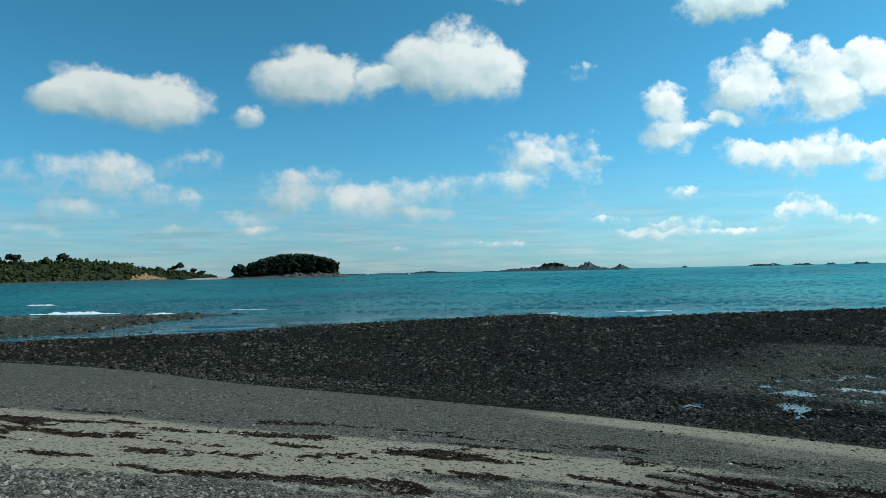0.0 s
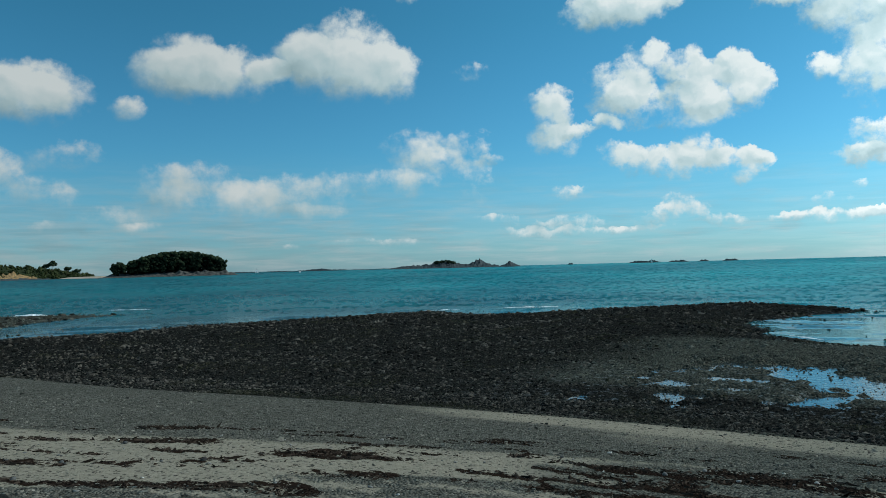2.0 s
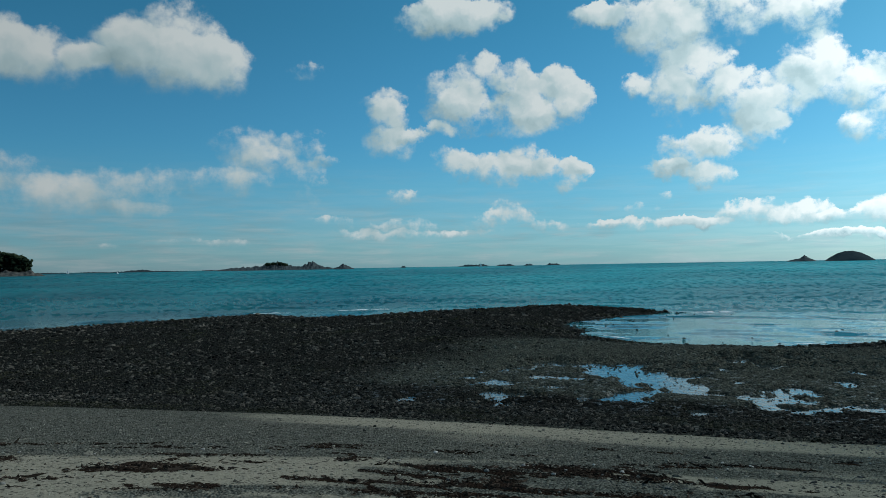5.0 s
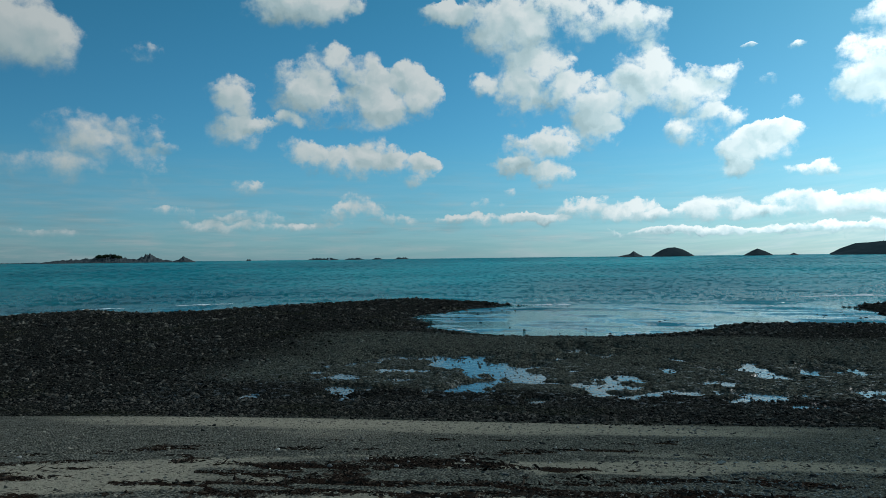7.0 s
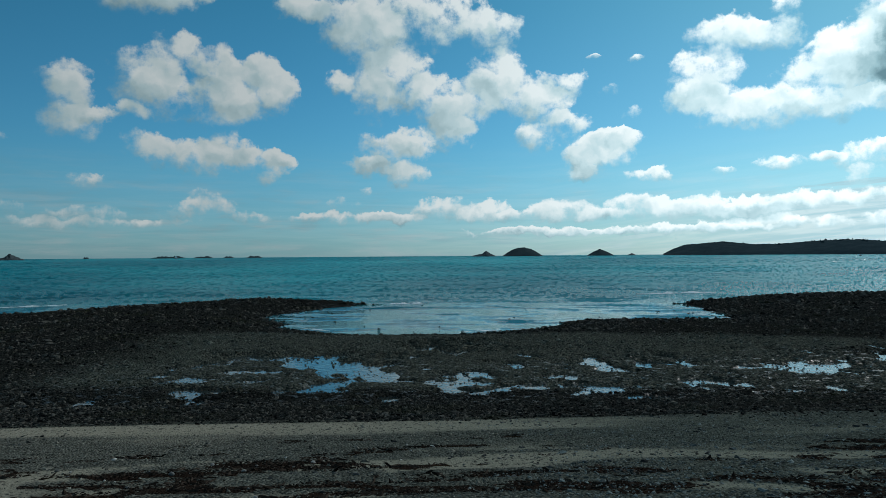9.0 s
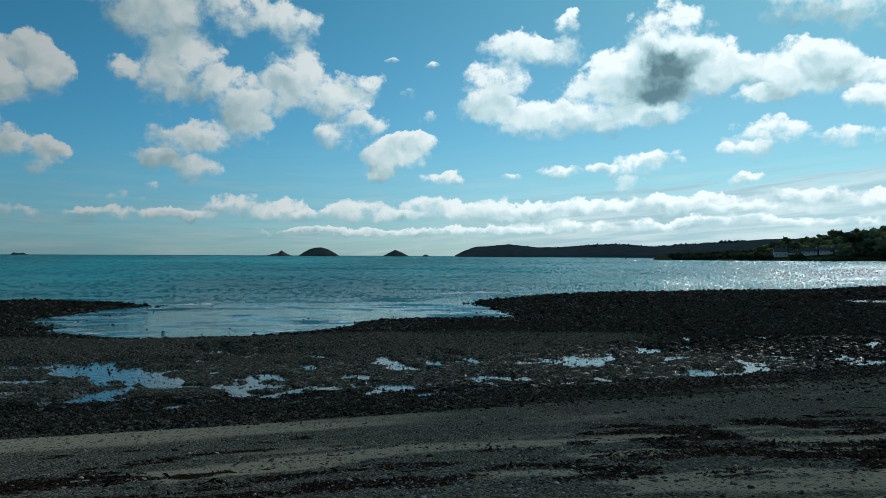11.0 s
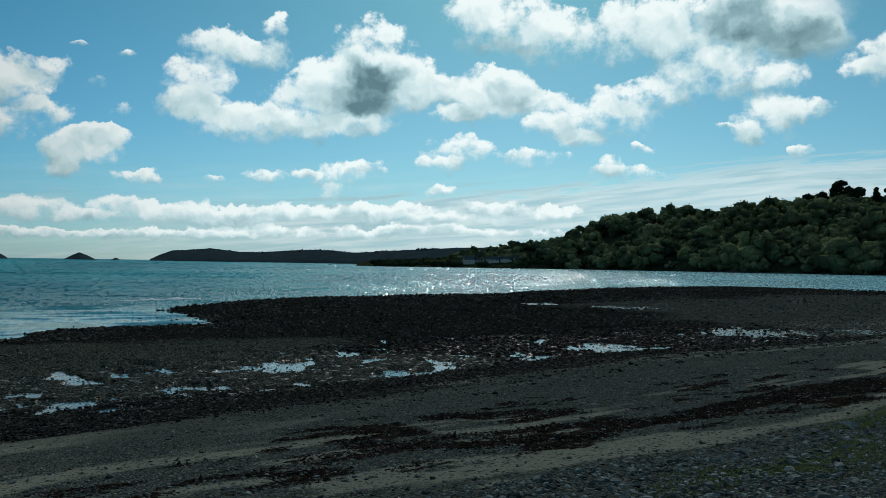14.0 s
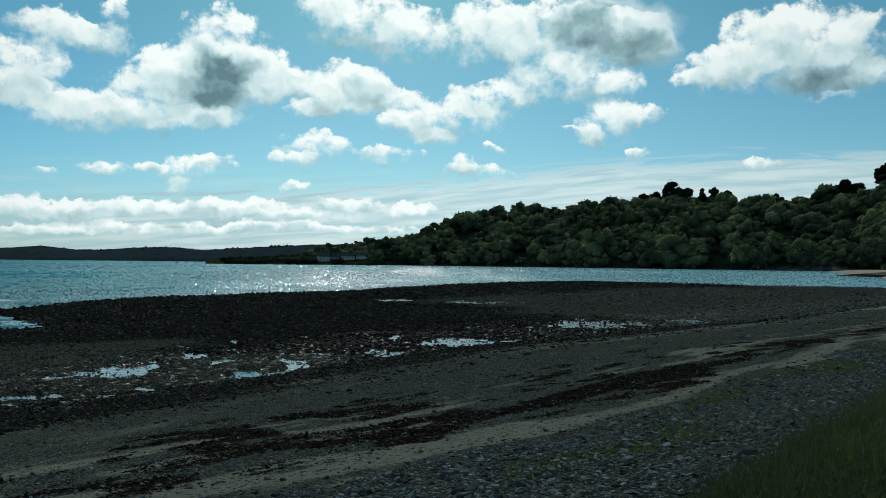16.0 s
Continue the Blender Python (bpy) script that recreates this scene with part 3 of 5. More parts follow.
def wrack_line(s):
    """How far out the line of stranded seaweed lies."""
    return sum(np.interp(s + d, WRACK_S, WRACK_N) for d in (-2, 0, 2)) / 3


def lie(s, n):
    """Height of the ground, and how far each place lies up the beach (m) and inland of the water (inland)."""
    m = n - edge_of(s)
    wob = 0.9 * value_noise(s * 0.35, n * 0.35, 3) + 0.4 * value_noise(s * 1.3, n * 1.3, 9)
    inland = np.maximum(signed_distance(s, n, LAND), signed_distance(s, n, ISLET) * 0.6)
    beach = np.interp(m, [-80, -20.0, -15.6, -13, -8, 0, 2.5, 6, 400], [2.9, 2.75, 2.42, 2.12, 1.68, 1.0, 0.72, 0.34, 0.34])
    b = n - np.interp(s, BANK_S, BANK_N)
    beach = beach + (3.38 - beach) * smooth((0.75 - b) / 1.7)
    dips = np.clip(value_noise(s * 1.1, n * 0.9, 71, 4) - 0.12, 0, 1) * smooth((m - 4) / 3) * smooth((21 - m) / 5) * smooth((s + 16) / 5) * smooth((70 - s) / 10) * 1.1
    flat = -dips + 0.07 * value_noise(s * 0.22, n * 0.22, 21) + 0.05 * value_noise(s * 0.9, n * 0.9, 25)
    z = beach + flat * smooth((m + 1) / 6) + 0.012 * value_noise(s * 0.3, n * 0.5, 30, 2) * smooth(-m / 2)
    ridge = 0.38 * smooth((inland - 1) / 7) * smooth((32 - inland) / 14) * smooth((m - 14) / 14) * (1 - 0.8 * smooth((s - 8) / 16))
    z = z + ridge
    basin = np.full(s.shape, -1.0)
    for ps, pn, a, b, turn in POOLS:
        c, q = math.cos(radians(turn)), math.sin(radians(turn))
        u, v = ((s - ps) * c + (n - pn) * q) / b, (-(s - ps) * q + (n - pn) * c) / a
        basin = np.maximum(basin, 1.30 - np.hypot(u, v))
    basin = np.clip(basin + 1.05 * value_noise(s * 2.5, n * 2.0, 50, 3) - 0.06, 0, 1)
    z = z * (1 - smooth(basin * 1.6)) + (POOL_LEVEL - 0.07) * smooth(basin * 1.6)
    shore = np.where(inland > 0, 0.13, 0.10) * (inland + wob)
    z = np.minimum(z, np.maximum(shore, -3.5))
    return z, m, inland


def mesh_from(name, verts, faces, mat, smooth_shade=True):
    me = bpy.data.meshes.new(name)
    verts, faces = np.asarray(verts, np.float32), np.asarray(faces, np.int32)
    k = faces.shape[1]
    me.vertices.add(len(verts))
    me.vertices.foreach_set("co", verts.ravel())
    me.loops.add(faces.size)
    me.loops.foreach_set("vertex_index", faces.ravel())
    me.polygons.add(len(faces))
    me.polygons.foreach_set("loop_start", np.arange(0, faces.size, k, dtype=np.int32))
    me.polygons.foreach_set("use_smooth", np.full(len(faces), smooth_shade))
    me.materials.append(mat)
    me.update(calc_edges=True)
    return me


def grid_faces(nu, nv):
    i = np.arange(nu * nv).reshape(nu, nv)
    return np.stack([i[:-1, :-1], i[1:, :-1], i[1:, 1:], i[:-1, 1:]], -1).reshape(-1, 4)


def spread(a, reach, count):
    u = np.linspace(-1, 1, count) * math.asinh(reach / a)
    return a * np.sinh(u)


def bare_amount(s, n):
    """Where the flats are clean olive-grey shingle with little weed."""
    near = smooth((s + 24) / 16) * smooth((31 - s) / 17) * smooth((n - 25) / 3) * smooth((46 - n) / 5)
    far = smooth((s - 42) / 30) * smooth((88 - n) / 30)
    left = smooth((-66 - s) / 8)
    return np.clip(np.maximum.reduce([near, far, left]) * 1.05 + 0.7 * value_noise(s * 0.09, n * 0.14, 120, 3) - 0.12, 0, 1)


def wrack_amount(s, q):
    """How thickly seaweed lies, from 0 to 1."""
    q = q - 0.55 * value_noise(s * 0.16, s * 0, 90, 3)
    right = smooth((s - 1) / 5)
    main = np.clip(1.15 - np.abs(q - 0.35 * right) / (0.55 + 0.95 * right), 0, 1) * (0.70 + 0.22 * right + 0.45 * value_noise(s * 0.25, s * 0, 95))
    second = np.clip(1.05 - np.abs(q + 1.7) / 0.5, 0, 1) * smooth((-6 - s) / 4) * 0.85
    main = np.maximum(main, second)
    loose = 0.40 * smooth((q + 0.8) / 0.6) * smooth((3.8 - q) / 1.0) + 0.18 * smooth((5.5 - q) / 1) * smooth((q - 3) / 1)
    thin = np.maximum(loose * (1 - 0.35 * right), 0)
    blot = value_noise(s * 0.75 + 0.3 * q, q * 2.6, 97, 5) * (1.55 - 0.2 * right) + 0.28 * right * smooth((s - 5) / 4) * smooth((24 - s) / 5)
    return smooth((np.maximum(main, thin) + 1.0 * blot - 0.46) / 0.45) * (np.maximum(main, thin) > 0.02) * smooth((60 - np.abs(s)) / 10)


def make_ground():
    us = np.concatenate([-75 - np.geomspace(0.3, 5100, 75)[::-1], np.arange(-75, 95, 0.28), 95 + np.geomspace(0.3, 5100, 75)])
    vn = np.unique(np.concatenate([-18 - np.geomspace(0.3, 5200, 60), np.arange(-18, 20, 0.24), 20 + np.geomspace(0.25, 90, 90), 110 + np.geomspace(1, 5200, 40)]))
    s, m = np.meshgrid(us, vn, indexing="ij")
    n = m + edge_of(s)
    z, m, inland = lie(s, n)
    x, y = to_xy(s, n)
    me = mesh_from("ground", np.stack([x, y, z], -1).reshape(-1, 3), grid_faces(*s.shape)[:, ::-1], GROUND)
    q = n - wrack_line(s)
    stripe = value_noise(s * 0.3, q * 1.5, 60, 4)
    q = q + 0.55 * value_noise(s * 0.45, q * 0.9, 61, 3)
    dry_or_lit = smooth((q - 0.3 + 3.2 * smooth((-7 - s) / 6)) / 0.6) * smooth((4.0 - q) / 1.4) * smooth((-3 - s) / 6) * smooth((stripe + 0.85) * 2.0)
    strip = 0.8 * smooth((q + 2.6) / 0.5) * smooth((-0.7 - q) / 0.6) * smooth((s - 3) / 5) * smooth((stripe + 0.45) * 2.2)
    patch = smooth((stripe - 0.05) * 4) * smooth((q + 3) / 0.5) * smooth((5.5 - q) / 3) * 0.75
    grey = 0.34 * smooth((m + 5) / 3) + 0.2 * smooth((m + 2.6) / 1.6) + 0.75 * smooth((m + 8) / 2) * value_noise(s * 0.14, m * 0.8, 63, 4)
    grey = grey * (1 - 0.75 * smooth((-10 - s) / 7))
    sand = np.clip(np.maximum.reduce([dry_or_lit, strip, patch, grey]), 0, 1)
    blend = smooth((s - 2) / 14)
    stony = smooth((m + 0.3 + blend * (1.2 + 1.6 * value_noise(s * 0.4, n * 0.8, 69, 3))) / (0.5 + 2.0 * blend))
    sand = np.where(m > 0.6, bare_amount(s, n), sand)
    grass = smooth((0.5 - n + np.interp(s, BANK_S, BANK_N)) / 0.5)
    weed = wrack_amount(s, q) * (grass < 0.5)
    # mask for the shade painted on the beach towards the sun
    sunward_shade = smooth((s + 11 + 4 * value_noise(s * 0.15, n * 0.3, 66, 3)) / 19) * smooth((90 - s) / 30)
    me.attributes.new("sunward_shade", "FLOAT", "POINT").data.foreach_set("value", sunward_shade.astype(np.float32).ravel())
    wet = smooth((m - 1.5) / 2.5) * smooth((inland - 1) / 3) * smooth((0.62 - z) / 0.3) * smooth((s + 19) / 6) * smooth((17 - m + 3 * value_noise(s * 0.3, n * 0.3, 67, 3)) / 4)
    me.attributes.new("wet", "FLOAT", "POINT").data.foreach_set("value", np.maximum(wet, smooth((1.2 - inland) / 0.8) * (inland > -3)).astype(np.float32).ravel())
    green = 0.75 * smooth((value_noise(s * 0.45, n * 1.1, 68, 4) - 0.12) * 5) * smooth((s - 7) / 3) * smooth((34 - s) / 8) * smooth((n - 5.2) / 0.8) * smooth((8.4 - n) / 1.2)
    grass = np.maximum(grass, 1.2 * green)
    col = me.color_attributes.new("zone", "FLOAT_COLOR", "POINT")
    col.data.foreach_set("color", np.stack([stony, sand, grass, weed], -1).astype(np.float32).ravel())
    return tagged(new("ground", me), "sloping beach of sand and shingle running down to dark tidal flats", "beach", kind="structure")


make_ground()


def make_sea():
    u = spread(40.0, 5200, 160)
    x, y = np.meshgrid(u, u, indexing="ij")
    v = np.stack([x, y, 0 * x], -1).reshape(-1, 3)
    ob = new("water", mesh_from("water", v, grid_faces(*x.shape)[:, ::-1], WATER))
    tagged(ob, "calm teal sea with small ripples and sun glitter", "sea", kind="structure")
    us, vn = np.linspace(-22, 85, 120), np.linspace(22, 80, 80)
    s, n = np.meshgrid(us, vn, indexing="ij")
    z, m, inland = lie(s, n)
    x, y = to_xy(s, n)
    faces = grid_faces(*s.shape)[:, ::-1]
    keep = ((inland > 2.5) & (m > 1.5)).ravel()[faces].all(1)
    ob = new("tide_pool", mesh_from("tide_pool", np.stack([x, y, 0 * x + POOL_LEVEL], -1).reshape(-1, 3), faces[keep], POOL))
    tagged(ob, "shallow still tide pools between dark stones reflecting sky", "tide pool", kind="structure")


make_sea()


def ico(levels=0):
    bm = bmesh.new()
    bmesh.ops.create_icosphere(bm, subdivisions=1 + levels, radius=1.0)
    v = np.array([p.co for p in bm.verts])
    f = np.array([[p.index for p in q.verts] for q in bm.faces])
    bm.free()
    return v, f


def block():
    """A smaller stone: a four-sided lump with a sloping top."""
    v = [(1, 0.2, -0.5), (0.1, 1, -0.5), (-1, -0.1, -0.5), (-0.1, -1, -0.5), (0.62, 0.1, 0.75), (0.0, 0.6, 0.62), (-0.6, 0.0, 0.8), (0.0, -0.65, 0.55)]
    f = [(4, 5, 6), (4, 6, 7)]
    for i in range(4):
        j = (i + 1) % 4
        f += [(i, j, 4 + j), (i, 4 + j, 4 + i)]
    return np.array(v), np.array(f)


def wedge_stone():
    """A far stone: a low ridge on four corners."""
    v = [(1, 0.15, -0.5), (0.1, 0.9, -0.5), (-1, -0.1, -0.5), (-0.1, -0.9, -0.5), (0.4, 0.05, 0.75), (-0.4, -0.05, 0.8)]
    return np.array(v), np.array([(0, 1, 4), (1, 2, 5), (1, 5, 4), (2, 3, 5), (3, 0, 4), (3, 4, 5)])


def scatter(name, base, at, size, mat, flat=0.6, rough=0.22, seed=1, smooth_shade=True):
    """Many lumps in one mesh."""
    g = np.random.default_rng(seed)
    bv, bf = base
    k = len(at)
    v = np.repeat(bv[None], k, 0) * (1 + rough * g.standard_normal((k, len(bv), 1)))
    v = v * np.stack([1 + 0.35 * g.random(k), 0.75 + 0.3 * g.random(k), flat * (0.7 + 0.6 * g.random(k))], -1)[:, None]
    a, b = g.random(k) * 2 * math.pi, g.standard_normal(k) * 0.25
    ca, sa, cb, sb = np.cos(a), np.sin(a), np.cos(b), np.sin(b)
    x, y, z = v[..., 0], v[..., 1], v[..., 2]
    x, z = x * cb[:, None] + z * sb[:, None], -x * sb[:, None] + z * cb[:, None]
    x, y = x * ca[:, None] - y * sa[:, None], x * sa[:, None] + y * ca[:, None]
    v = np.stack([x, y, z], -1) * size[:, None, None] + at[:, None]
    f = (bf[None] + (np.arange(k) * len(bv))[:, None, None]).reshape(-1, 3)
    return mesh_from(name, v.reshape(-1, 3), f, mat, smooth_shade)


def wedge(count, r0, r1, power, seed, a0=-34, a1=124):
    """Places in plan, thinning out with distance."""
    g = np.random.default_rng(seed)
    u = g.random(count)
    r = r0 * (r1 / r0) ** u if power == 0 else (r0 ** power + u * (r1 ** power - r0 ** power)) ** (1 / power)
    a = np.radians(a0 + (a1 - a0) * g.random(count))
    return r * np.sin(a), r * np.cos(a), r


def make_stones():
    g = np.random.default_rng(5)
    for count, r0, r1, base, seed in ((115000, 16, 46, block(), 11), (150000, 46, 200, wedge_stone(), 13)):
        x, y, r = wedge(count, r0, r1, 0, seed)
        s, n = to_sn(x, y)
        z, m, inland = lie(s, n)
        keep = (m > -0.1 + 0.3 * value_noise(s * 2, n * 2, 80) - 4.5 * smooth((s - 2) / 14) * g.random(len(s)) ** 3) & (z > -0.12)
        wet = z < POOL_LEVEL - 0.01
        keep &= ~wet | (inland < 3) | (g.random(len(s)) < np.where(z < POOL_LEVEL - 0.05, 0.34, 0.6))
        awash = (z <= -0.12) & (z > -0.55) & (g.random(len(s)) < 0.04 + 0.45 * (s < -58)) & (value_noise(s * 0.5, n * 0.5, 88, 3) > -0.05)
        keep |= awash
        z = np.where(awash, -0.03, z)
        size = np.where(awash, 1.3, 1.0) * np.maximum(0.029, 0.0012 * np.minimum(r, 110)) * np.minimum(np.exp(0.52 * g.standard_normal(len(s))), 3.2) * (0.92 + 0.4 * value_noise(s * 0.25, n * 0.4, 82, 3))
        z = np.where(wet & (inland > 3), np.maximum(z, POOL_LEVEL - 0.012 + 0.022 * g.random(len(s))), z)
        size = np.where(awash, np.minimum(size, 0.15), np.where(wet & (inland > 3), 0.85 * size, size))
        x, y, z, size = x[keep], y[keep], z[keep], size[keep]
        at = np.stack([x, y, z + 0.2 * size], -1)
        clean = bare_amount(s[keep], n[keep]) > 0.3 + 0.4 * g.random(len(x))
        tagged(new("cobble", scatter("cobble", base, at[~clean], size[~clean], COBBLE, 0.46, 0.15, 3, False)),
               "dark weed-covered cobbles thickly strewn over the tidal flats", "cobbles", kind="stuff")
        tagged(new("shingle", scatter("shingle", base, at[clean], size[clean] * 0.8, BARE, 0.40, 0.15, 6, False)),
               "olive-grey wet shingle lying bare between the tide pools", "shingle", kind="stuff")
    x, y, r = wedge(90000, 6.0, 27, 1.0, 12)
    fx, fy, fr = wedge(22000, 27, 90, 0, 17)
    x, y, r = np.concatenate([x, fx]), np.concatenate([y, fy]), np.concatenate([r, fr])
    s, n = to_sn(x, y)
    z, m, inland = lie(s, n)
    q = n - wrack_line(s)
    band = value_noise(s * 0.3, q * 1.5, 60, 4)
    q = q + 0.55 * value_noise(s * 0.45, q * 0.9, 61, 3)
    dry_or_lit = (q > 0.3 - 3.0 * smooth((-7 - s) / 6)) & (q < 3) & (s < 0) | (q > -2.6) & (q < -0.9) & (s > 5)
    chance = np.where(dry_or_lit, 0.16, np.where(q < -2.6, 1.0, np.where(band > 0.15, 0.5, 1.0))) * np.where(m > -2.2, 0.35, np.where(m > -4, 0.8, 1.0))
    keep = (m < -0.1) & (n > 0.3 + np.interp(s, BANK_S, BANK_N)) & (g.random(len(s)) < chance)
    size = np.where(q < -2.2, 0.031, 0.017) * np.maximum(1.0, r / 20) * np.exp(0.48 * g.standard_normal(len(s)))
    x, y, z, size = x[keep], y[keep], z[keep], size[keep]
    at = np.stack([x, y, z + 0.15 * size], -1)
    close = r[keep] < 12.5
    # pebbles split along the shore: lit tone left, painted backlit tone right
    dry_or_lit = s[keep] + 5 * value_noise(s[keep] * 0.3, n[keep] * 0.5, 84, 3) < 1
    tagged(new("pebble", scatter("pebble", wedge_stone(), at[dry_or_lit], size[dry_or_lit], PEBBLE, 0.34, 0.16, 4, False)),
           "grey and pale pebbles scattered over the left of the beach", "pebbles", kind="stuff")
    far, near = ~dry_or_lit & ~close, ~dry_or_lit & close
    tagged(new("pebble", scatter("pebble", block(), at[near], size[near], SHADED_PEBBLE, 0.36, 0.16, 18, False)),
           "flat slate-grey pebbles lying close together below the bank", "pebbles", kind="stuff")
    tagged(new("pebble", scatter("pebble", wedge_stone(), at[far], size[far], SHADED_PEBBLE, 0.34, 0.16, 14, False)),
           "slate-grey pebbles, toned as backlit, thickly strewn on the upper beach", "pebbles", kind="stuff")


def make_slates():
    """Flat dark stones in loose drifts on the beach, and boulders along the water's edge."""
    g = np.random.default_rng(25)
    x, y, r = wedge(34000, 7.0, 60, 0.6, 26)
    s, n = to_sn(x, y)
    z, m, inland = lie(s, n)
    drift = value_noise(s * 0.5, n * 1.3, 27, 4) + 0.35 * value_noise(s * 2.2, n * 3.0, 29, 2)
    keep = (m < 0.5) & (n > 1.2 + np.interp(s, BANK_S, BANK_N)) & (drift > 0.05 + 0.3 * g.random(len(s)) + 0.45 * smooth((2 - s) / 10))
    size = 0.030 * np.maximum(1.0, r / 22) * np.exp(0.4 * g.standard_normal(len(s)))
    at = np.stack([x, y, z + 0.12 * size], -1)
    tagged(new("slate", scatter("slate", block(), at[keep], size[keep], SLATE_STONE, 0.28, 0.18, 28, False)),
           "flat dark slate stones in loose drifts on the beach", "stones", kind="stuff")
    x, y, r = wedge(60000, 42, 170, 0.5, 36)
    s, n = to_sn(x, y)
    z, m, inland = lie(s, n)
    keep = (inland > -0.35) & (inland < 2.4) & (m > 6) & (g.random(len(s)) < 0.75 - 0.3 * np.abs(inland - 0.4)) & (value_noise(s * 0.3, n * 0.3, 38, 3) > -0.15)
    size = 0.0021 * np.minimum(r, 110) * np.minimum(np.exp(0.45 * g.standard_normal(len(s))), 2.2)
    at = np.stack([x, y, np.maximum(z, -0.08) + 0.15 * size], -1)
    tagged(new("boulder", scatter("boulder", block(), at[keep], size[keep], COBBLE, 0.45, 0.18, 39, False)),
           "weed-dark boulders lying awash along the water's edge", "boulders", kind="stuff")


def make_wrack():
    g = np.random.default_rng(15)
    s = -24 + 56 * g.random(90000)
    q = -1.8 + 7.0 * g.random(90000)
    n = wrack_line(s) + q
    keep = wrack_amount(s, q) > 0.35 + 0.1 * smooth(-s / 4) + 0.5 * g.random(len(s))
    s, n, q = s[keep], n[keep], q[keep]
    z, m, inland = lie(s, n)
    x, y = to_xy(s, n)
    size = 0.026 * np.exp(0.45 * g.standard_normal(len(s)))
    at = np.stack([x, y, z + 0.004 + 0.008 * g.random(len(s))], -1)
    tagged(new("seaweed_wrack", scatter("seaweed_wrack", (wedge_stone()[0] * np.array([1.5, 0.7, 1.0]), wedge_stone()[1]), at, size, WRACK, 0.30, 0.38, 8, False)),
           "dark dried seaweed stranded in lines along the beach", "seaweed", kind="stuff")


make_stones()
make_slates()
make_wrack()


# ---- coast and islands ----
def ridge(name, label, category, mat, skyline, near, deep, lower=0.0, na=160, seed=1, rough=0.12, kind="", jag=1.7):
    """High ground along a line of bearings: skyline is (bearing, height in degrees as seen from the bank), near and deep are metres (constant or per bearing)."""
    az = np.linspace(skyline[0][0], skyline[-1][0], na)
    el = np.interp(az, [p[0] for p in skyline], [p[1] for p in skyline])
    d0 = np.interp(az, [p[0] for p in near], [p[1] for p in near])
    t = np.array([-0.1, 0.0, 0.06, 0.15, 0.3, 0.45, 0.6, 0.75, 0.9, 1.0, 1.15, 1.4, 1.8])
    lift = np.array([-0.3, 0.0, 0.16, 0.28, 0.46, 0.62, 0.76, 0.88, 0.97, 1.0, 0.96, 0.6, -0.2])
    A, T = np.meshgrid(az, t, indexing="ij")
    D = d0[:, None] + deep * T
    top = np.maximum(EYE + (d0 + deep)[:, None] * np.tan(np.radians(el))[:, None] - lower, 0.3)
    Z = top * lift[None] * (1 + rough * value_noise(A * jag, T * 6, seed)) - 0.4
    x, y = D * np.sin(np.radians(A)), D * np.cos(np.radians(A))
    me = mesh_from(name, np.stack([x, y, Z], -1).reshape(-1, 3), grid_faces(*A.shape)[:, ::-1], mat)
    return tagged(new(name, me), label, category, kind=kind)


def leaf_mesh(name, label, mat, core, mid, size, g, category="woodland"):
    """Loose sprays of leaves, joined to the core of the wood."""
    k = len(mid)
    a, b = g.standard_normal((k, 3)), g.standard_normal((k, 3))
    a /= np.linalg.norm(a, axis=1, keepdims=True)
    b /= np.linalg.norm(b, axis=1, keepdims=True)
    a, b = a * size[:, None], b * size[:, None]
    v = np.stack([mid - a, mid + b * 0.8, mid + a, mid - b * 0.8], 1).reshape(-1, 3)
    i = np.arange(k)[:, None] * 4
    f = np.concatenate([i + [0, 1, 2], i + [0, 2, 3]])
    cv = np.empty(len(core.vertices) * 3)
    core.vertices.foreach_get("co", cv)
    cf = np.empty(len(core.polygons) * 3, np.int32)
    core.polygons.foreach_get("vertices", cf)
    cv = cv.reshape(-1, 3)
    bpy.data.meshes.remove(core)
    return tagged(new(name, mesh_from(name, np.concatenate([cv, v]), np.concatenate([cf.reshape(-1, 3), f + len(cv)]), mat, True)), label, category, kind="stuff")


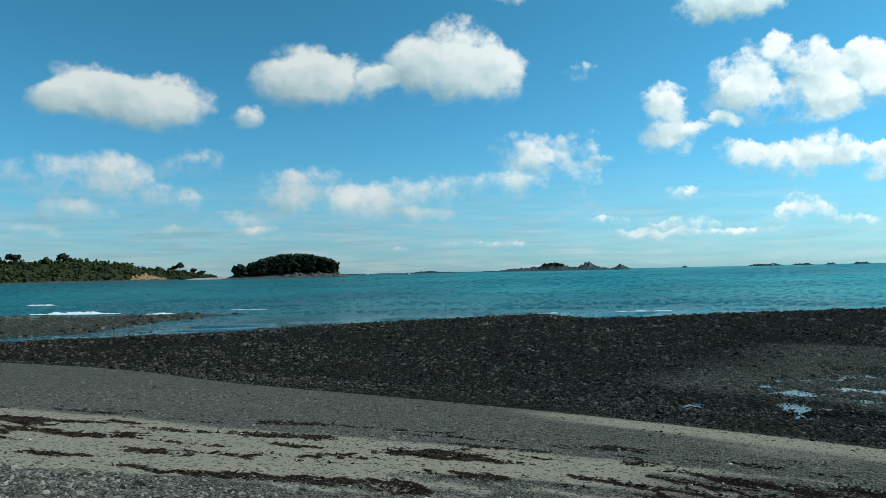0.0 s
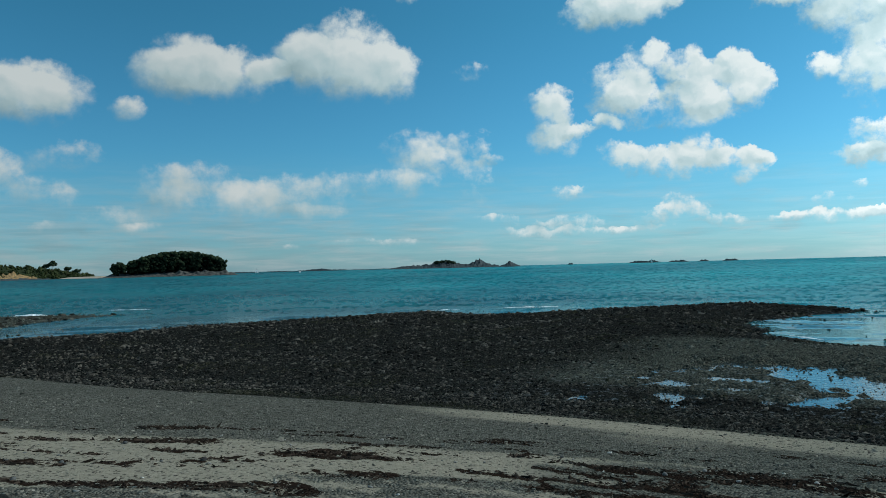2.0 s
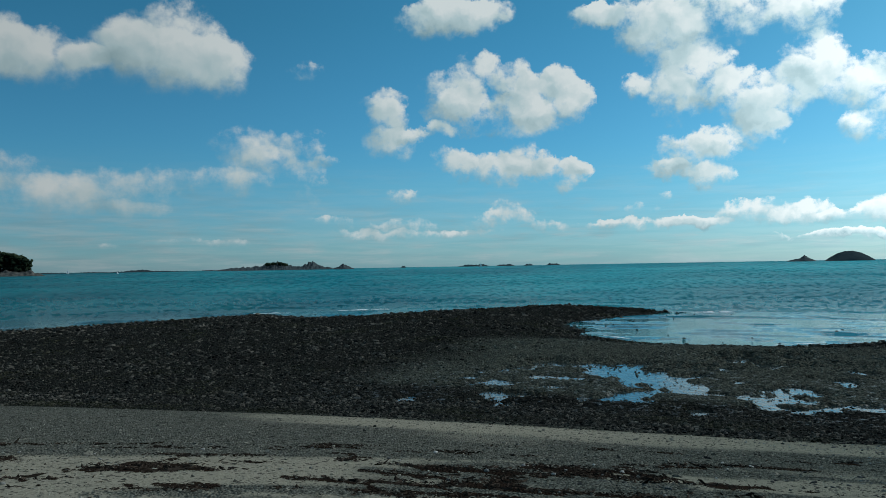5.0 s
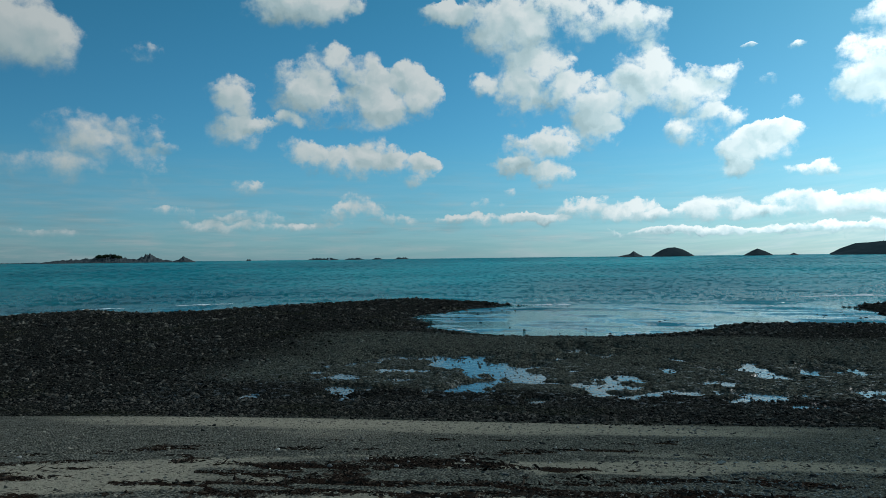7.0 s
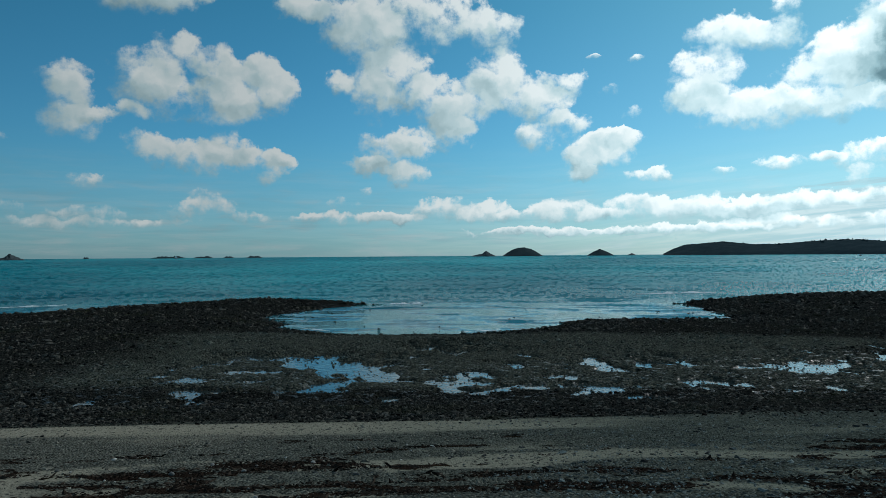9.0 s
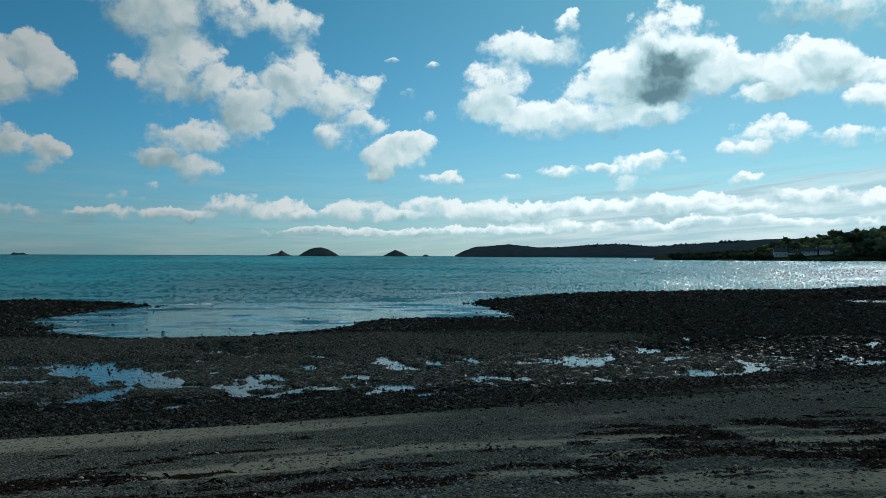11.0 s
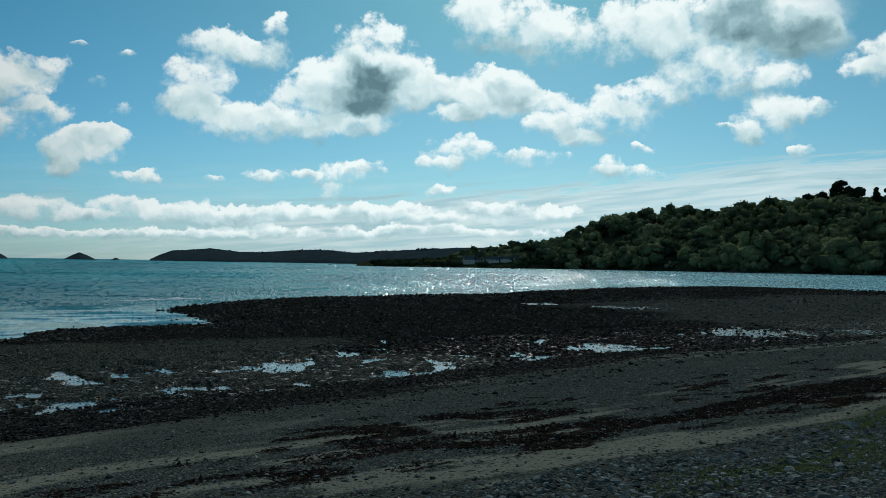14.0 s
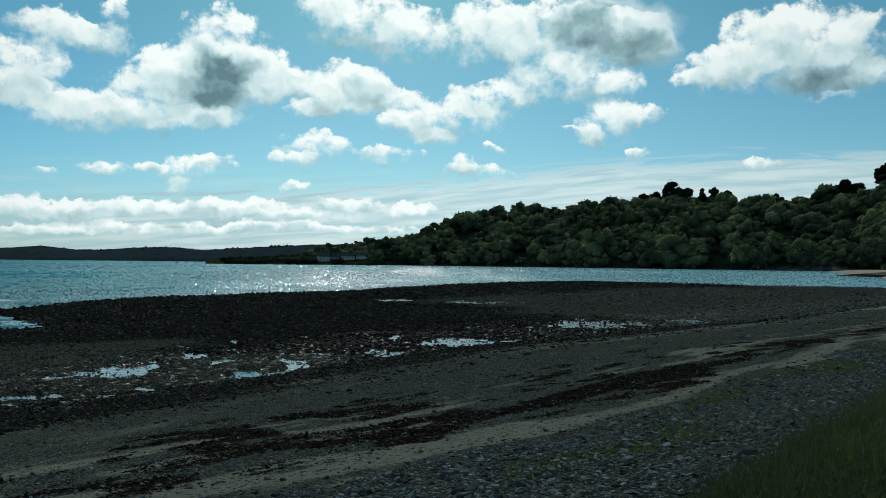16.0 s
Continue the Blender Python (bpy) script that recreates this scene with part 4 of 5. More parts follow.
def crowns_over(name, label, mat, hill, count, size, seed, span=(0.0, 1.0), leaves=60, per=16, grow=()):
    """A wood on a hill: every tree a dome of leafy clumps over a dark core, in one mesh."""
    g = np.random.default_rng(seed)
    me = hill.data
    co = np.empty(len(me.vertices) * 3)
    me.vertices.foreach_get("co", co)
    co = co.reshape(-1, 13, 3)
    i = (span[0] + (span[1] - span[0]) * g.random(count)) * (len(co) - 1.001)
    j = 0.9 + 9.9 * g.random(count)
    i0, j0 = i.astype(int), j.astype(int)
    u, v = (i - i0)[:, None], (j - j0)[:, None]
    base = (co[i0, j0] * (1 - u) * (1 - v) + co[i0 + 1, j0] * u * (1 - v) + co[i0, j0 + 1] * (1 - u) * v + co[i0 + 1, j0 + 1] * u * v)
    big = size * np.exp(0.28 * g.standard_normal(count))
    if grow:
        big *= np.interp(i / len(co), *grow)
    way = g.standard_normal((count, per, 3))
    way /= np.linalg.norm(way, axis=2, keepdims=True)
    way[..., 2] = np.abs(way[..., 2]) * 1.25 - 0.35
    stretch = np.stack([0.85 + 0.3 * g.random(count), 0.85 + 0.3 * g.random(count), 0.75 + 0.45 * g.random(count)], -1)
    at = base[:, None] + (way * (0.62 + 0.2 * g.random((count, per, 1))) * stretch[:, None] + np.array([0, 0, 0.5])) * big[:, None, None]
    at[:, 0] = base + np.array([0, 0, 0.35]) * big[:, None]
    lump = big[:, None] * (0.22 + 0.16 * g.random((count, per)))
    lump[:, 0] = big * 0.66
    core = scatter(name, ico(0), at.reshape(-1, 3), lump.ravel(), mat, 0.85, 0.13, seed + 1, False)
    way = g.standard_normal((count, leaves, 3))
    way /= np.linalg.norm(way, axis=2, keepdims=True)
    pick = g.integers(1, per, (count, leaves))
    row = np.arange(count)[:, None]
    mid = at[row, pick] + way * (lump[row, pick] * (0.82 + 0.24 * g.random((count, leaves))))[..., None]
    return leaf_mesh(name, label, mat, core, mid.reshape(-1, 3), np.repeat(big, leaves) * 0.075, g)


hill = ridge("hill", "steep wooded hillside falling to the bay", "hill", UNDERWOOD,
             [(78, 0.4), (80.5, 0.9), (83, 1.3), (85, 1.8), (88.5, 2.05), (89.5, 2.5), (91.5, 3.0), (93.6, 3.7), (95.8, 4.0), (100, 4.3), (104, 4.5), (108, 4.8), (113.4, 4.45),
              (116, 4.3), (119, 4.9), (122, 5.6), (130, 5.5), (150, 4.0)],
             [(78, 1150), (84, 1050), (92, 960), (100, 880), (108, 820), (117, 760), (122, 720), (130, 640), (150, 560)], 260, 17.0, 260, 4, kind="structure")
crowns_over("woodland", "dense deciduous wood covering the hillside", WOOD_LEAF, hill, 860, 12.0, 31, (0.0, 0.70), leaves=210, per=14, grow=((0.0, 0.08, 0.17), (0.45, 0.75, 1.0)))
ridge("far_headland", "long hazy headland across the water", "headland", HAZED_WOOD,
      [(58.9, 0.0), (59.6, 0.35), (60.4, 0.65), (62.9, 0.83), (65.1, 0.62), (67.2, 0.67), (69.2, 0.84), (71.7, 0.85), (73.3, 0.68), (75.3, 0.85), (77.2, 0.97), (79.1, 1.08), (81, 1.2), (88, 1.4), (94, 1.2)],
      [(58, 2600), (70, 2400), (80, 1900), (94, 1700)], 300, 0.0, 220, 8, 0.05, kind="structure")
ridge("low_point", "low dark point with scrub and a few houses", "headland", SCRUB,
      [(73.5, -0.1), (74.2, 0.05), (76, 0.12), (79, 0.3), (82, 0.42), (86, 0.7), (90, 0.6), (94, 0.3)],
      [(73.5, 1000), (80, 1000), (94, 1000)], 90, 0.0, 120, 12, 0.2, kind="structure")
headland = ridge("west_headland", "wooded headland with a low ochre cliff", "headland", SCRUB,
      [(-48, 2.2), (-38, 1.7), (-30.4, 1.35), (-28.8, 1.3), (-26.6, 1.4), (-24.3, 1.3), (-23.4, 1.15), (-22.1, 0.9), (-20.3, 0.65), (-18.4, 0.45), (-17.2, 0.13), (-16.6, 0.0)],
      [(-48, 1100), (-30, 1300), (-23, 1400), (-16.6, 1600)], 120, 4.0, 160, 17, kind="structure")
crowns_over("scrub_wood", "low dark scrub and trees on the headland", SCRUB_LEAF, headland, 1700, 4.0, 37, leaves=16, per=4)
islet = ridge("pine_islet", "small rocky islet covered with dark pines", "islet", HAZED_ROCK,
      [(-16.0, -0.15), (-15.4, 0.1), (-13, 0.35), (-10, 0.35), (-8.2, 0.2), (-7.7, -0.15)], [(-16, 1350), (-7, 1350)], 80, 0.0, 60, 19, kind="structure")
ridge("rocky_island", "jagged rocky island on the horizon", "island", HAZED_ROCK,
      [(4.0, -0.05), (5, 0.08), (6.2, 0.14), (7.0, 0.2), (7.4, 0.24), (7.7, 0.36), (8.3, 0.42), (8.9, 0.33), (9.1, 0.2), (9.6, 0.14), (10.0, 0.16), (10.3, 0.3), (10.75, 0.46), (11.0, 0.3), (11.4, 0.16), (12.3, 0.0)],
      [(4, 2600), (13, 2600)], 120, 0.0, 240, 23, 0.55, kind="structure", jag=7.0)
ridge("rocky_island", "small conical rock beside the island", "island", HAZED_ROCK,
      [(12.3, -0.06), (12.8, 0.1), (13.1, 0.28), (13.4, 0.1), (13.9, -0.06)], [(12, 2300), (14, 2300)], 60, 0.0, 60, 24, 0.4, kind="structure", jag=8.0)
ridge("islet", "jagged islet with a leaning rock spire", "island", HAZED_ROCK,
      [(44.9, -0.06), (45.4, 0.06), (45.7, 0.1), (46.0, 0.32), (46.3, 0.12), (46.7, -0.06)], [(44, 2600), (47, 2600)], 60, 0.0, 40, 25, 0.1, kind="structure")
ridge("islet", "smooth domed grassy islet far across the water", "island", HAZED_HEATH,
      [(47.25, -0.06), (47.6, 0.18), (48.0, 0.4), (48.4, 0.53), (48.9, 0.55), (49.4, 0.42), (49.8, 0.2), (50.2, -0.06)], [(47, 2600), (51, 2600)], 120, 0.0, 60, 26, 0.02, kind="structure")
ridge("islet", "smaller conical grassy islet far across the water", "island", HAZED_HEATH,
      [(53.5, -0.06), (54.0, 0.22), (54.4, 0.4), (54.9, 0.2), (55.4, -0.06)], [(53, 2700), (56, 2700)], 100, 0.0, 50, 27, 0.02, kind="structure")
ridge("islet", "low dark rock awash on the horizon", "island", HAZED_ROCK,
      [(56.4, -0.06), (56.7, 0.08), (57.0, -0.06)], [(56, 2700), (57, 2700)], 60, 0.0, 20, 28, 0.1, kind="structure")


# ---- the grassy bank ----
def make_grass():
    g = np.random.default_rng(61)
    x, y, r = wedge(120000, 3.2, 40, 1.0, 62, 75, 135)
    ax, ay, ar = wedge(22000, 0.5, 14, 1.0, 65, 75, 325)
    x, y = np.concatenate([x, ax]), np.concatenate([y, ay])
    s, n = to_sn(x, y)
    b = n - np.interp(s, BANK_S, BANK_N)
    tuft = value_noise(s * 1.6, n * 1.6, 64, 3)
    keep = (b < 0.0 + 0.45 * tuft) & (b > -9)
    sprig = (b > 0.3) & (b < 4.0) & (value_noise(s * 0.45, n * 1.1, 68, 4) > 0.14) & (g.random(len(s)) < 0.8) & (s > 7) & (n > 5.0) & (n < 8.4)
    keep |= sprig
    x, y, s, n, b, tuft, sprig = (v[keep] for v in (x, y, s, n, b, tuft, sprig))
    z, m, inland = lie(s, n)
    k = len(x)
    tall = np.where(sprig, 0.07, 0.25 + 0.15 * tuft) * np.exp(0.25 * g.standard_normal(k)) * np.where(b > 0.2, 0.75, 1.0)
    wide = np.where(sprig, 0.010, 0.0030) * (0.7 + 0.6 * g.random(k))
    a = g.random(k) * 2 * math.pi
    lean = np.stack([np.cos(a), np.sin(a), 0 * a], -1) * (tall * (0.25 + 0.8 * g.random(k)))[:, None] + np.array([-0.05, 0.02, 0])
    side = np.stack([-np.sin(a), np.cos(a), 0 * a], -1) * wide[:, None]
    foot = np.stack([x, y, z - 0.02], -1)
    mid = foot + lean * 0.35 + np.array([0, 0, 1]) * (tall * 0.6)[:, None]
    tip = foot + lean + np.array([0, 0, 1]) * (tall * 0.95)[:, None]
    v = np.stack([foot - side, foot + side, mid + side * 0.8, mid - side * 0.8, tip], 1).reshape(-1, 3)
    i = np.arange(k)[:, None] * 5
    f = np.concatenate([i + [0, 1, 2], i + [0, 2, 3], i + [3, 2, 4]])
    tagged(new("grass", mesh_from("grass", v, f, BLADE, False)), "long dark green grass on the bank above the beach", "grass", kind="stuff")


make_grass()


# ---- coast, nearer view ----
def part(name, bm, mat, parent, label=""):
    me = bpy.data.meshes.new(name)
    bm.to_mesh(me)
    bm.free()
    me.materials.append(mat)
    ob = new(name, me)
    ob.parent = parent
    return tagged(ob, label)


def boxed(bm, x0, x1, y0, y1, z0, z1):
    v = [bm.verts.new(c) for c in ((x0, y0, z0), (x1, y0, z0), (x1, y1, z0), (x0, y1, z0), (x0, y0, z1), (x1, y0, z1), (x1, y1, z1), (x0, y1, z1))]
    for f in ((3, 2, 1, 0), (4, 5, 6, 7), (0, 1, 5, 4), (1, 2, 6, 5), (2, 3, 7, 6), (3, 0, 4, 7)):
        bm.faces.new([v[i] for i in f])
    return bm


def crown_mesh(name, mat, wide, tall, seed, lumps=26, leaves=1100, flat=0.75, spiky=0.0):
    """A crown of leaf clumps round the origin, uneven and with gaps."""
    g = np.random.default_rng(seed)
    at = g.standard_normal((lumps, 3))
    at /= np.linalg.norm(at, axis=1, keepdims=True)
    at *= (0.25 + 0.6 * g.random(lumps) ** 0.6)[:, None]
    at = at * np.array([wide, wide, tall])
    if spiky:
        at[:, :2] *= (1 - spiky * (at[:, 2:] / tall * 0.5 + 0.5))
    size = wide * (0.22 + 0.16 * g.random(lumps))
    core = scatter(name, ico(1), at, size, mat, flat, 0.12, seed + 1, False)
    pick = g.integers(0, lumps, leaves)
    way = g.standard_normal((leaves, 3))
    way /= np.linalg.norm(way, axis=1, keepdims=True)
    mid = at[pick] + way * (size[pick] * (0.8 + 0.5 * g.random(leaves)))[:, None]
    a, b = g.standard_normal((leaves, 3)), g.standard_normal((leaves, 3))
    k = wide * 0.028
    v = np.stack([mid - a * k, mid + b * k, mid + a * k, mid - b * k], 1).reshape(-1, 3)
    i = np.arange(leaves)[:, None] * 4
    f = np.concatenate([i + [0, 1, 2], i + [0, 2, 3]])
    cv = np.empty(len(core.vertices) * 3)
    core.vertices.foreach_get("co", cv)
    cf = np.empty(len(core.polygons) * 3, np.int32)
    core.polygons.foreach_get("vertices", cf)
    cv = cv.reshape(-1, 3)
    bpy.data.meshes.remove(core)
    return mesh_from(name, np.concatenate([cv, v]), np.concatenate([cf.reshape(-1, 3), f + len(cv)]), mat, False)


def trunk_bm(height, radius, limbs, seed, reach):
    """A tapered trunk that forks into limbs."""
    g = random.Random(seed)
    bm = bmesh.new()

    def tube(a, b, r0, r1):
        a, b = Vector(a), Vector(b)
        turn = (b - a).to_track_quat("Z", "Y").to_matrix()
        rings = []
        for c, r in ((a, r0), (b, r1)):
            rings.append([bm.verts.new(c + turn @ Vector((r * math.cos(t * math.pi / 3), r * math.sin(t * math.pi / 3), 0))) for t in range(6)])
        for t in range(6):
            bm.faces.new((rings[0][t], rings[0][(t + 1) % 6], rings[1][(t + 1) % 6], rings[1][t]))

    fork = (g.uniform(-0.05, 0.05) * height, g.uniform(-0.05, 0.05) * height, height * 0.62)
    tube((0, 0, -1.0), fork, radius, radius * 0.65)
    for k in range(limbs):
        t = 6.283 * k / limbs + g.uniform(-0.3, 0.3)
        tube(fork, (reach * math.cos(t), reach * math.sin(t), height * g.uniform(0.85, 1.05)), radius * 0.5, radius * 0.15)
    return bm


def make_tree(name, label, mat, az, d, z, height, wide, tall, seed, spiky=0.0, group=""):
    root = new(name)
    x, y = bearing_xy(az, d)
    root.matrix_world = pose(x, y, z, 0, 0, seed * 37 % 360)
    part("trunk", trunk_bm(height - tall, 0.035 * height, 4, seed, wide * 0.5), BARK, root)
    crown = new("crown", crown_mesh("crown", mat, wide, tall, seed, spiky=spiky))
    crown.parent = root
    crown.location = (0, 0, height - tall)
    return tagged(root, label, "tree", group)


def hill_top(az):
    el = np.interp(az, [104, 108, 113.4, 116, 119, 122], [4.5, 4.8, 4.45, 4.3, 4.9, 5.6])
    d = float(np.interp(az, [100, 108, 117, 122], [880, 820, 760, 720])) + 260
    return d, EYE + d * math.tan(radians(float(el))) - 10


for az, dd, height, wide, kind, seed in ((105.6, -10, 19, 8, "r", 3), (106.4, 0, 22, 8, "r", 4), (107.7, 0, 31, 12, "r", 5), (108.5, 5, 25, 8, "r", 6), (109.7, 0, 27, 7, "s", 7), (110.4, 0, 28, 8, "s", 8),
                                         (111.2, 8, 22, 8, "r", 9), (113.4, 10, 18, 6, "r", 10), (114.5, 6, 20, 8, "r", 11), (116.0, 4, 18, 6, "r", 12), (117.9, 0, 20, 7, "s", 13), (118.7, -4, 28, 10, "s", 14),
                                         (119.3, 0, 20, 8, "r", 15), (121.1, -20, 32, 11, "r", 16), (122.3, -20, 30, 12, "r", 17)):
    d, z = hill_top(az)
    if kind == "r":
        make_tree("tree", "broad dark evergreen tree standing above the hilltop wood", PINE_LEAF, az, d + dd, z, height, wide * 1.3, height * 0.45, seed, group="trees on the hilltop")
    else:
        make_tree("tree", "tall pointed dark conifer standing above the hilltop wood", PINE_LEAF, az, d + dd, z, height, wide * 1.2, height * 0.5, seed, 0.6, "trees on the hilltop")
for az, d, z, height, wide, seed in ((-29.5, 1400, 32, 16, 11, 21), (-26.6, 1460, 33, 16, 11, 22), (-19.1, 1560, 16, 17, 9, 23), (-19.5, 1570, 15, 14, 7, 24), (-18.2, 1580, 10, 12, 7, 25), (-17.6, 1590, 7, 10, 7, 26)):
    make_tree("tree", "wind-shaped umbrella pine rising above the headland scrub", PINE_LEAF, az, d, z, height, wide, height * 0.28, seed, group="pines on the headland")


def make_pine_wood():
    """The islet's pines stand in one close dome."""
    g = np.random.default_rng(44)
    az = np.concatenate([-14.4 + 6.4 * g.random(210), -15.3 + 0.75 * g.random(14)])
    d = 1365 + 75 * g.random(len(az))
    top = np.interp(az, [-15.4, -15.0, -14.55, -14.4, -14.0, -12.8, -12.0, -10.3, -9.1, -8.3, -7.95], [0.55, 0.92, 0.55, 0.75, 1.0, 1.36, 1.54, 1.56, 1.3, 1.1, 0.7])
    high = EYE + d * np.tan(np.radians(top)) - 2.0
    count, per = len(az), 12
    x, y = d * np.sin(np.radians(az)), d * np.cos(np.radians(az))
    level = 0.25 + 0.75 * g.random((count, per)) ** 0.7
    at = np.stack([x[:, None] + 2.6 * g.standard_normal((count, per)), y[:, None] + 2.6 * g.standard_normal((count, per)), high[:, None] * level], -1).reshape(-1, 3)
    lump = 2.4 + 1.4 * g.random(count * per)
    core = scatter("pine_wood", ico(0), at, lump, PINE_LEAF, 0.8, 0.2, 45, False)
    pick = g.integers(0, len(at), 9000)
    way = g.standard_normal((9000, 3))
    way /= np.linalg.norm(way, axis=1, keepdims=True)
    mid = at[pick] + way * lump[pick][:, None] * 1.05
    leaf_mesh("pine_wood", "dense dome of dark pines covering the islet", PINE_LEAF, core, mid, np.full(9000, 0.9), g)


make_pine_wood()
ridge("cliff", "low ochre clay cliff under the headland wood", "cliff", CLIFF,
      [(-23.4, -0.2), (-23.0, -0.02), (-22.6, 0.12), (-22.0, 0.16), (-21.4, 0.24), (-20.9, 0.14), (-20.3, 0.06), (-19.8, -0.2)], [(-25, 1372), (-19, 1470)], 26, 0.0, 120, 29, 0.6, kind="structure", jag=5.0)
ridge("rock_shelf", "dark rocks along the foot of the headland", "rocks", HAZED_ROCK,
      [(-40, -0.12), (-34, -0.08), (-30, -0.1), (-27, -0.07), (-24, -0.1), (-21, -0.09), (-19, -0.14), (-17.4, -0.2)], [(-40, 1160), (-30, 1270), (-23, 1360), (-17, 1500)], 26, 0.0, 200, 41, 0.9, kind="structure", jag=6.0)
ridge("rock_shelf", "pale broken rocks round the foot of the pine islet", "rocks", SHORE_ROCK,
      [(-16.6, -0.2), (-15.8, -0.12), (-14.6, -0.1), (-13.4, -0.08), (-12.2, -0.05), (-10.9, 0.09), (-10.2, 0.0), (-9.4, 0.12), (-8.6, 0.02), (-8.0, 0.1), (-7.4, -0.04), (-7.0, -0.2)],
      [(-17, 1330), (-7, 1330)], 24, 0.0, 160, 42, 0.9, kind="structure", jag=5.0)
ridge("rock_shelf", "dark rocks and fallen stones at the foot of the wooded hill", "rocks", SHORE_ROCK,
      [(88, -0.3), (92, -0.22), (97, -0.24), (100, -0.16), (101.2, -0.02), (103, -0.2), (106, -0.22), (107.4, -0.04), (109, -0.2), (113, -0.24), (115.6, 0.02), (117, 0.3), (118.4, 0.1), (119.4, -0.3)],
      [(88, 985), (92, 945), (100, 866), (108, 806), (117, 740), (120, 715)], 26, 0.0, 300, 43, 0.9, kind="structure", jag=3.0)
ridge("sand_spit", "pale sand spit joining headland and islet", "beach", SAND,
      [(-19.6, -0.18), (-18.5, -0.08), (-17, -0.05), (-15.8, -0.05), (-15.0, -0.18)], [(-20, 1560), (-15, 1420)], 40, 0.0, 60, 30, 0.05, kind="structure")
ridge("far_beach", "pale sand beach at the foot of the wooded hill", "beach", SAND,
      [(116.6, -0.36), (118, -0.26), (120, -0.22), (124, -0.2), (130, -0.2)], [(116.6, 745), (119, 520), (121.2, 335), (126, 300), (130, 300)], 230, 0.0, 60, 33, 0.03, kind="structure")
ridge("far_shore", "thin line of low land on the horizon", "coast", HAZED_HEATH,
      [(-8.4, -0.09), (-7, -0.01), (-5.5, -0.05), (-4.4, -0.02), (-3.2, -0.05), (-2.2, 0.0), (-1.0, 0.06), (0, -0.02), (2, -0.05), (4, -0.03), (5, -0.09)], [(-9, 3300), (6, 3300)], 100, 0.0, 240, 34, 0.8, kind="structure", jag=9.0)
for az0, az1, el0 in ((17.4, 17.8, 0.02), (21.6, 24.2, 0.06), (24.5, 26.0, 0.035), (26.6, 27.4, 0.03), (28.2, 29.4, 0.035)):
    ridge("reef", "low dark rocks breaking the line of the horizon", "rocks", HAZED_HEATH,
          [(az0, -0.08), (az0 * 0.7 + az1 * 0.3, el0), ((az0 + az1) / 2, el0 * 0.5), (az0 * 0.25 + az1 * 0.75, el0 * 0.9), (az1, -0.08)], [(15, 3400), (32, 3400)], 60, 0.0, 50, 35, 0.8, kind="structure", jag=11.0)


def crest_wood(name, label, mat, az0, az1, d, base, size, count, seed):
    """Trees along a far crest; base gives the height of their feet in degrees."""
    g = np.random.default_rng(seed)
    az = az0 + (az1 - az0) * g.random(count)
    dd = np.interp(az, *zip(*d)) + 30 * g.standard_normal(count)
    z = EYE + dd * np.tan(np.radians(np.interp(az, [p[0] for p in base], [p[1] for p in base])))
    x, y = dd * np.sin(np.radians(az)), dd * np.cos(np.radians(az))
    at = np.stack([x, y, z - 0.2 * size], -1)
    lump = size * (0.5 + 0.5 * g.random(count))
    core = scatter(name, ico(0), at, lump, mat, 0.8, 0.2, seed + 1, False)
    pick = g.integers(0, count, count * 6)
    way = g.standard_normal((count * 6, 3))
    way /= np.linalg.norm(way, axis=1, keepdims=True)
    leaf_mesh(name, label, mat, core, at[pick] + way * lump[pick][:, None], np.full(count * 6, size * 0.25), g)


crest_wood("crest_trees", "line of far trees along the headland crest", HAZED_WOOD, 61.5, 92, [(58, 2880), (70, 2690), (80, 2190), (94, 1990)], [(60, 0.45), (62.9, 0.72), (65.1, 0.52), (67.2, 0.56), (69.2, 0.74), (71.7, 0.76), (73.3, 0.58), (75.3, 0.75), (79, 1.0), (92, 1.2)], 9.0, 420, 71)
# bushes at the houses' bearings are sunk underground to keep the houses in view
crest_wood("point_scrub", "dark bushes down the slope of the low point", PINE_LEAF, 74.8, 93, [(0, 1035), (99, 1035)], [(74, -0.16), (76, -0.1), (79, 0.0), (81.2, 0.03), (81.4, -0.4), (82.5, -0.4), (82.8, 0.04), (83.2, 0.08), (83.4, -0.25), (86.1, -0.15), (86.4, 0.2), (93, 0.35)], 5.0, 520, 77)
crest_wood("island_trees", "dark stunted trees on the rocky island", PINE_LEAF, 7.45, 8.95, [(0, 2680), (99, 2680)], [(7.4, 0.33), (8.3, 0.42), (8.9, 0.3)], 6.5, 60, 73)
crest_wood("point_scrub", "dark scrub and trees on the low point", PINE_LEAF, 74.6, 93, [(0, 1115), (99, 1115)], [(74, -0.02), (76, 0.06), (79, 0.22), (82, 0.3), (86, 0.55), (93, 0.6)], 6.0, 420, 75)


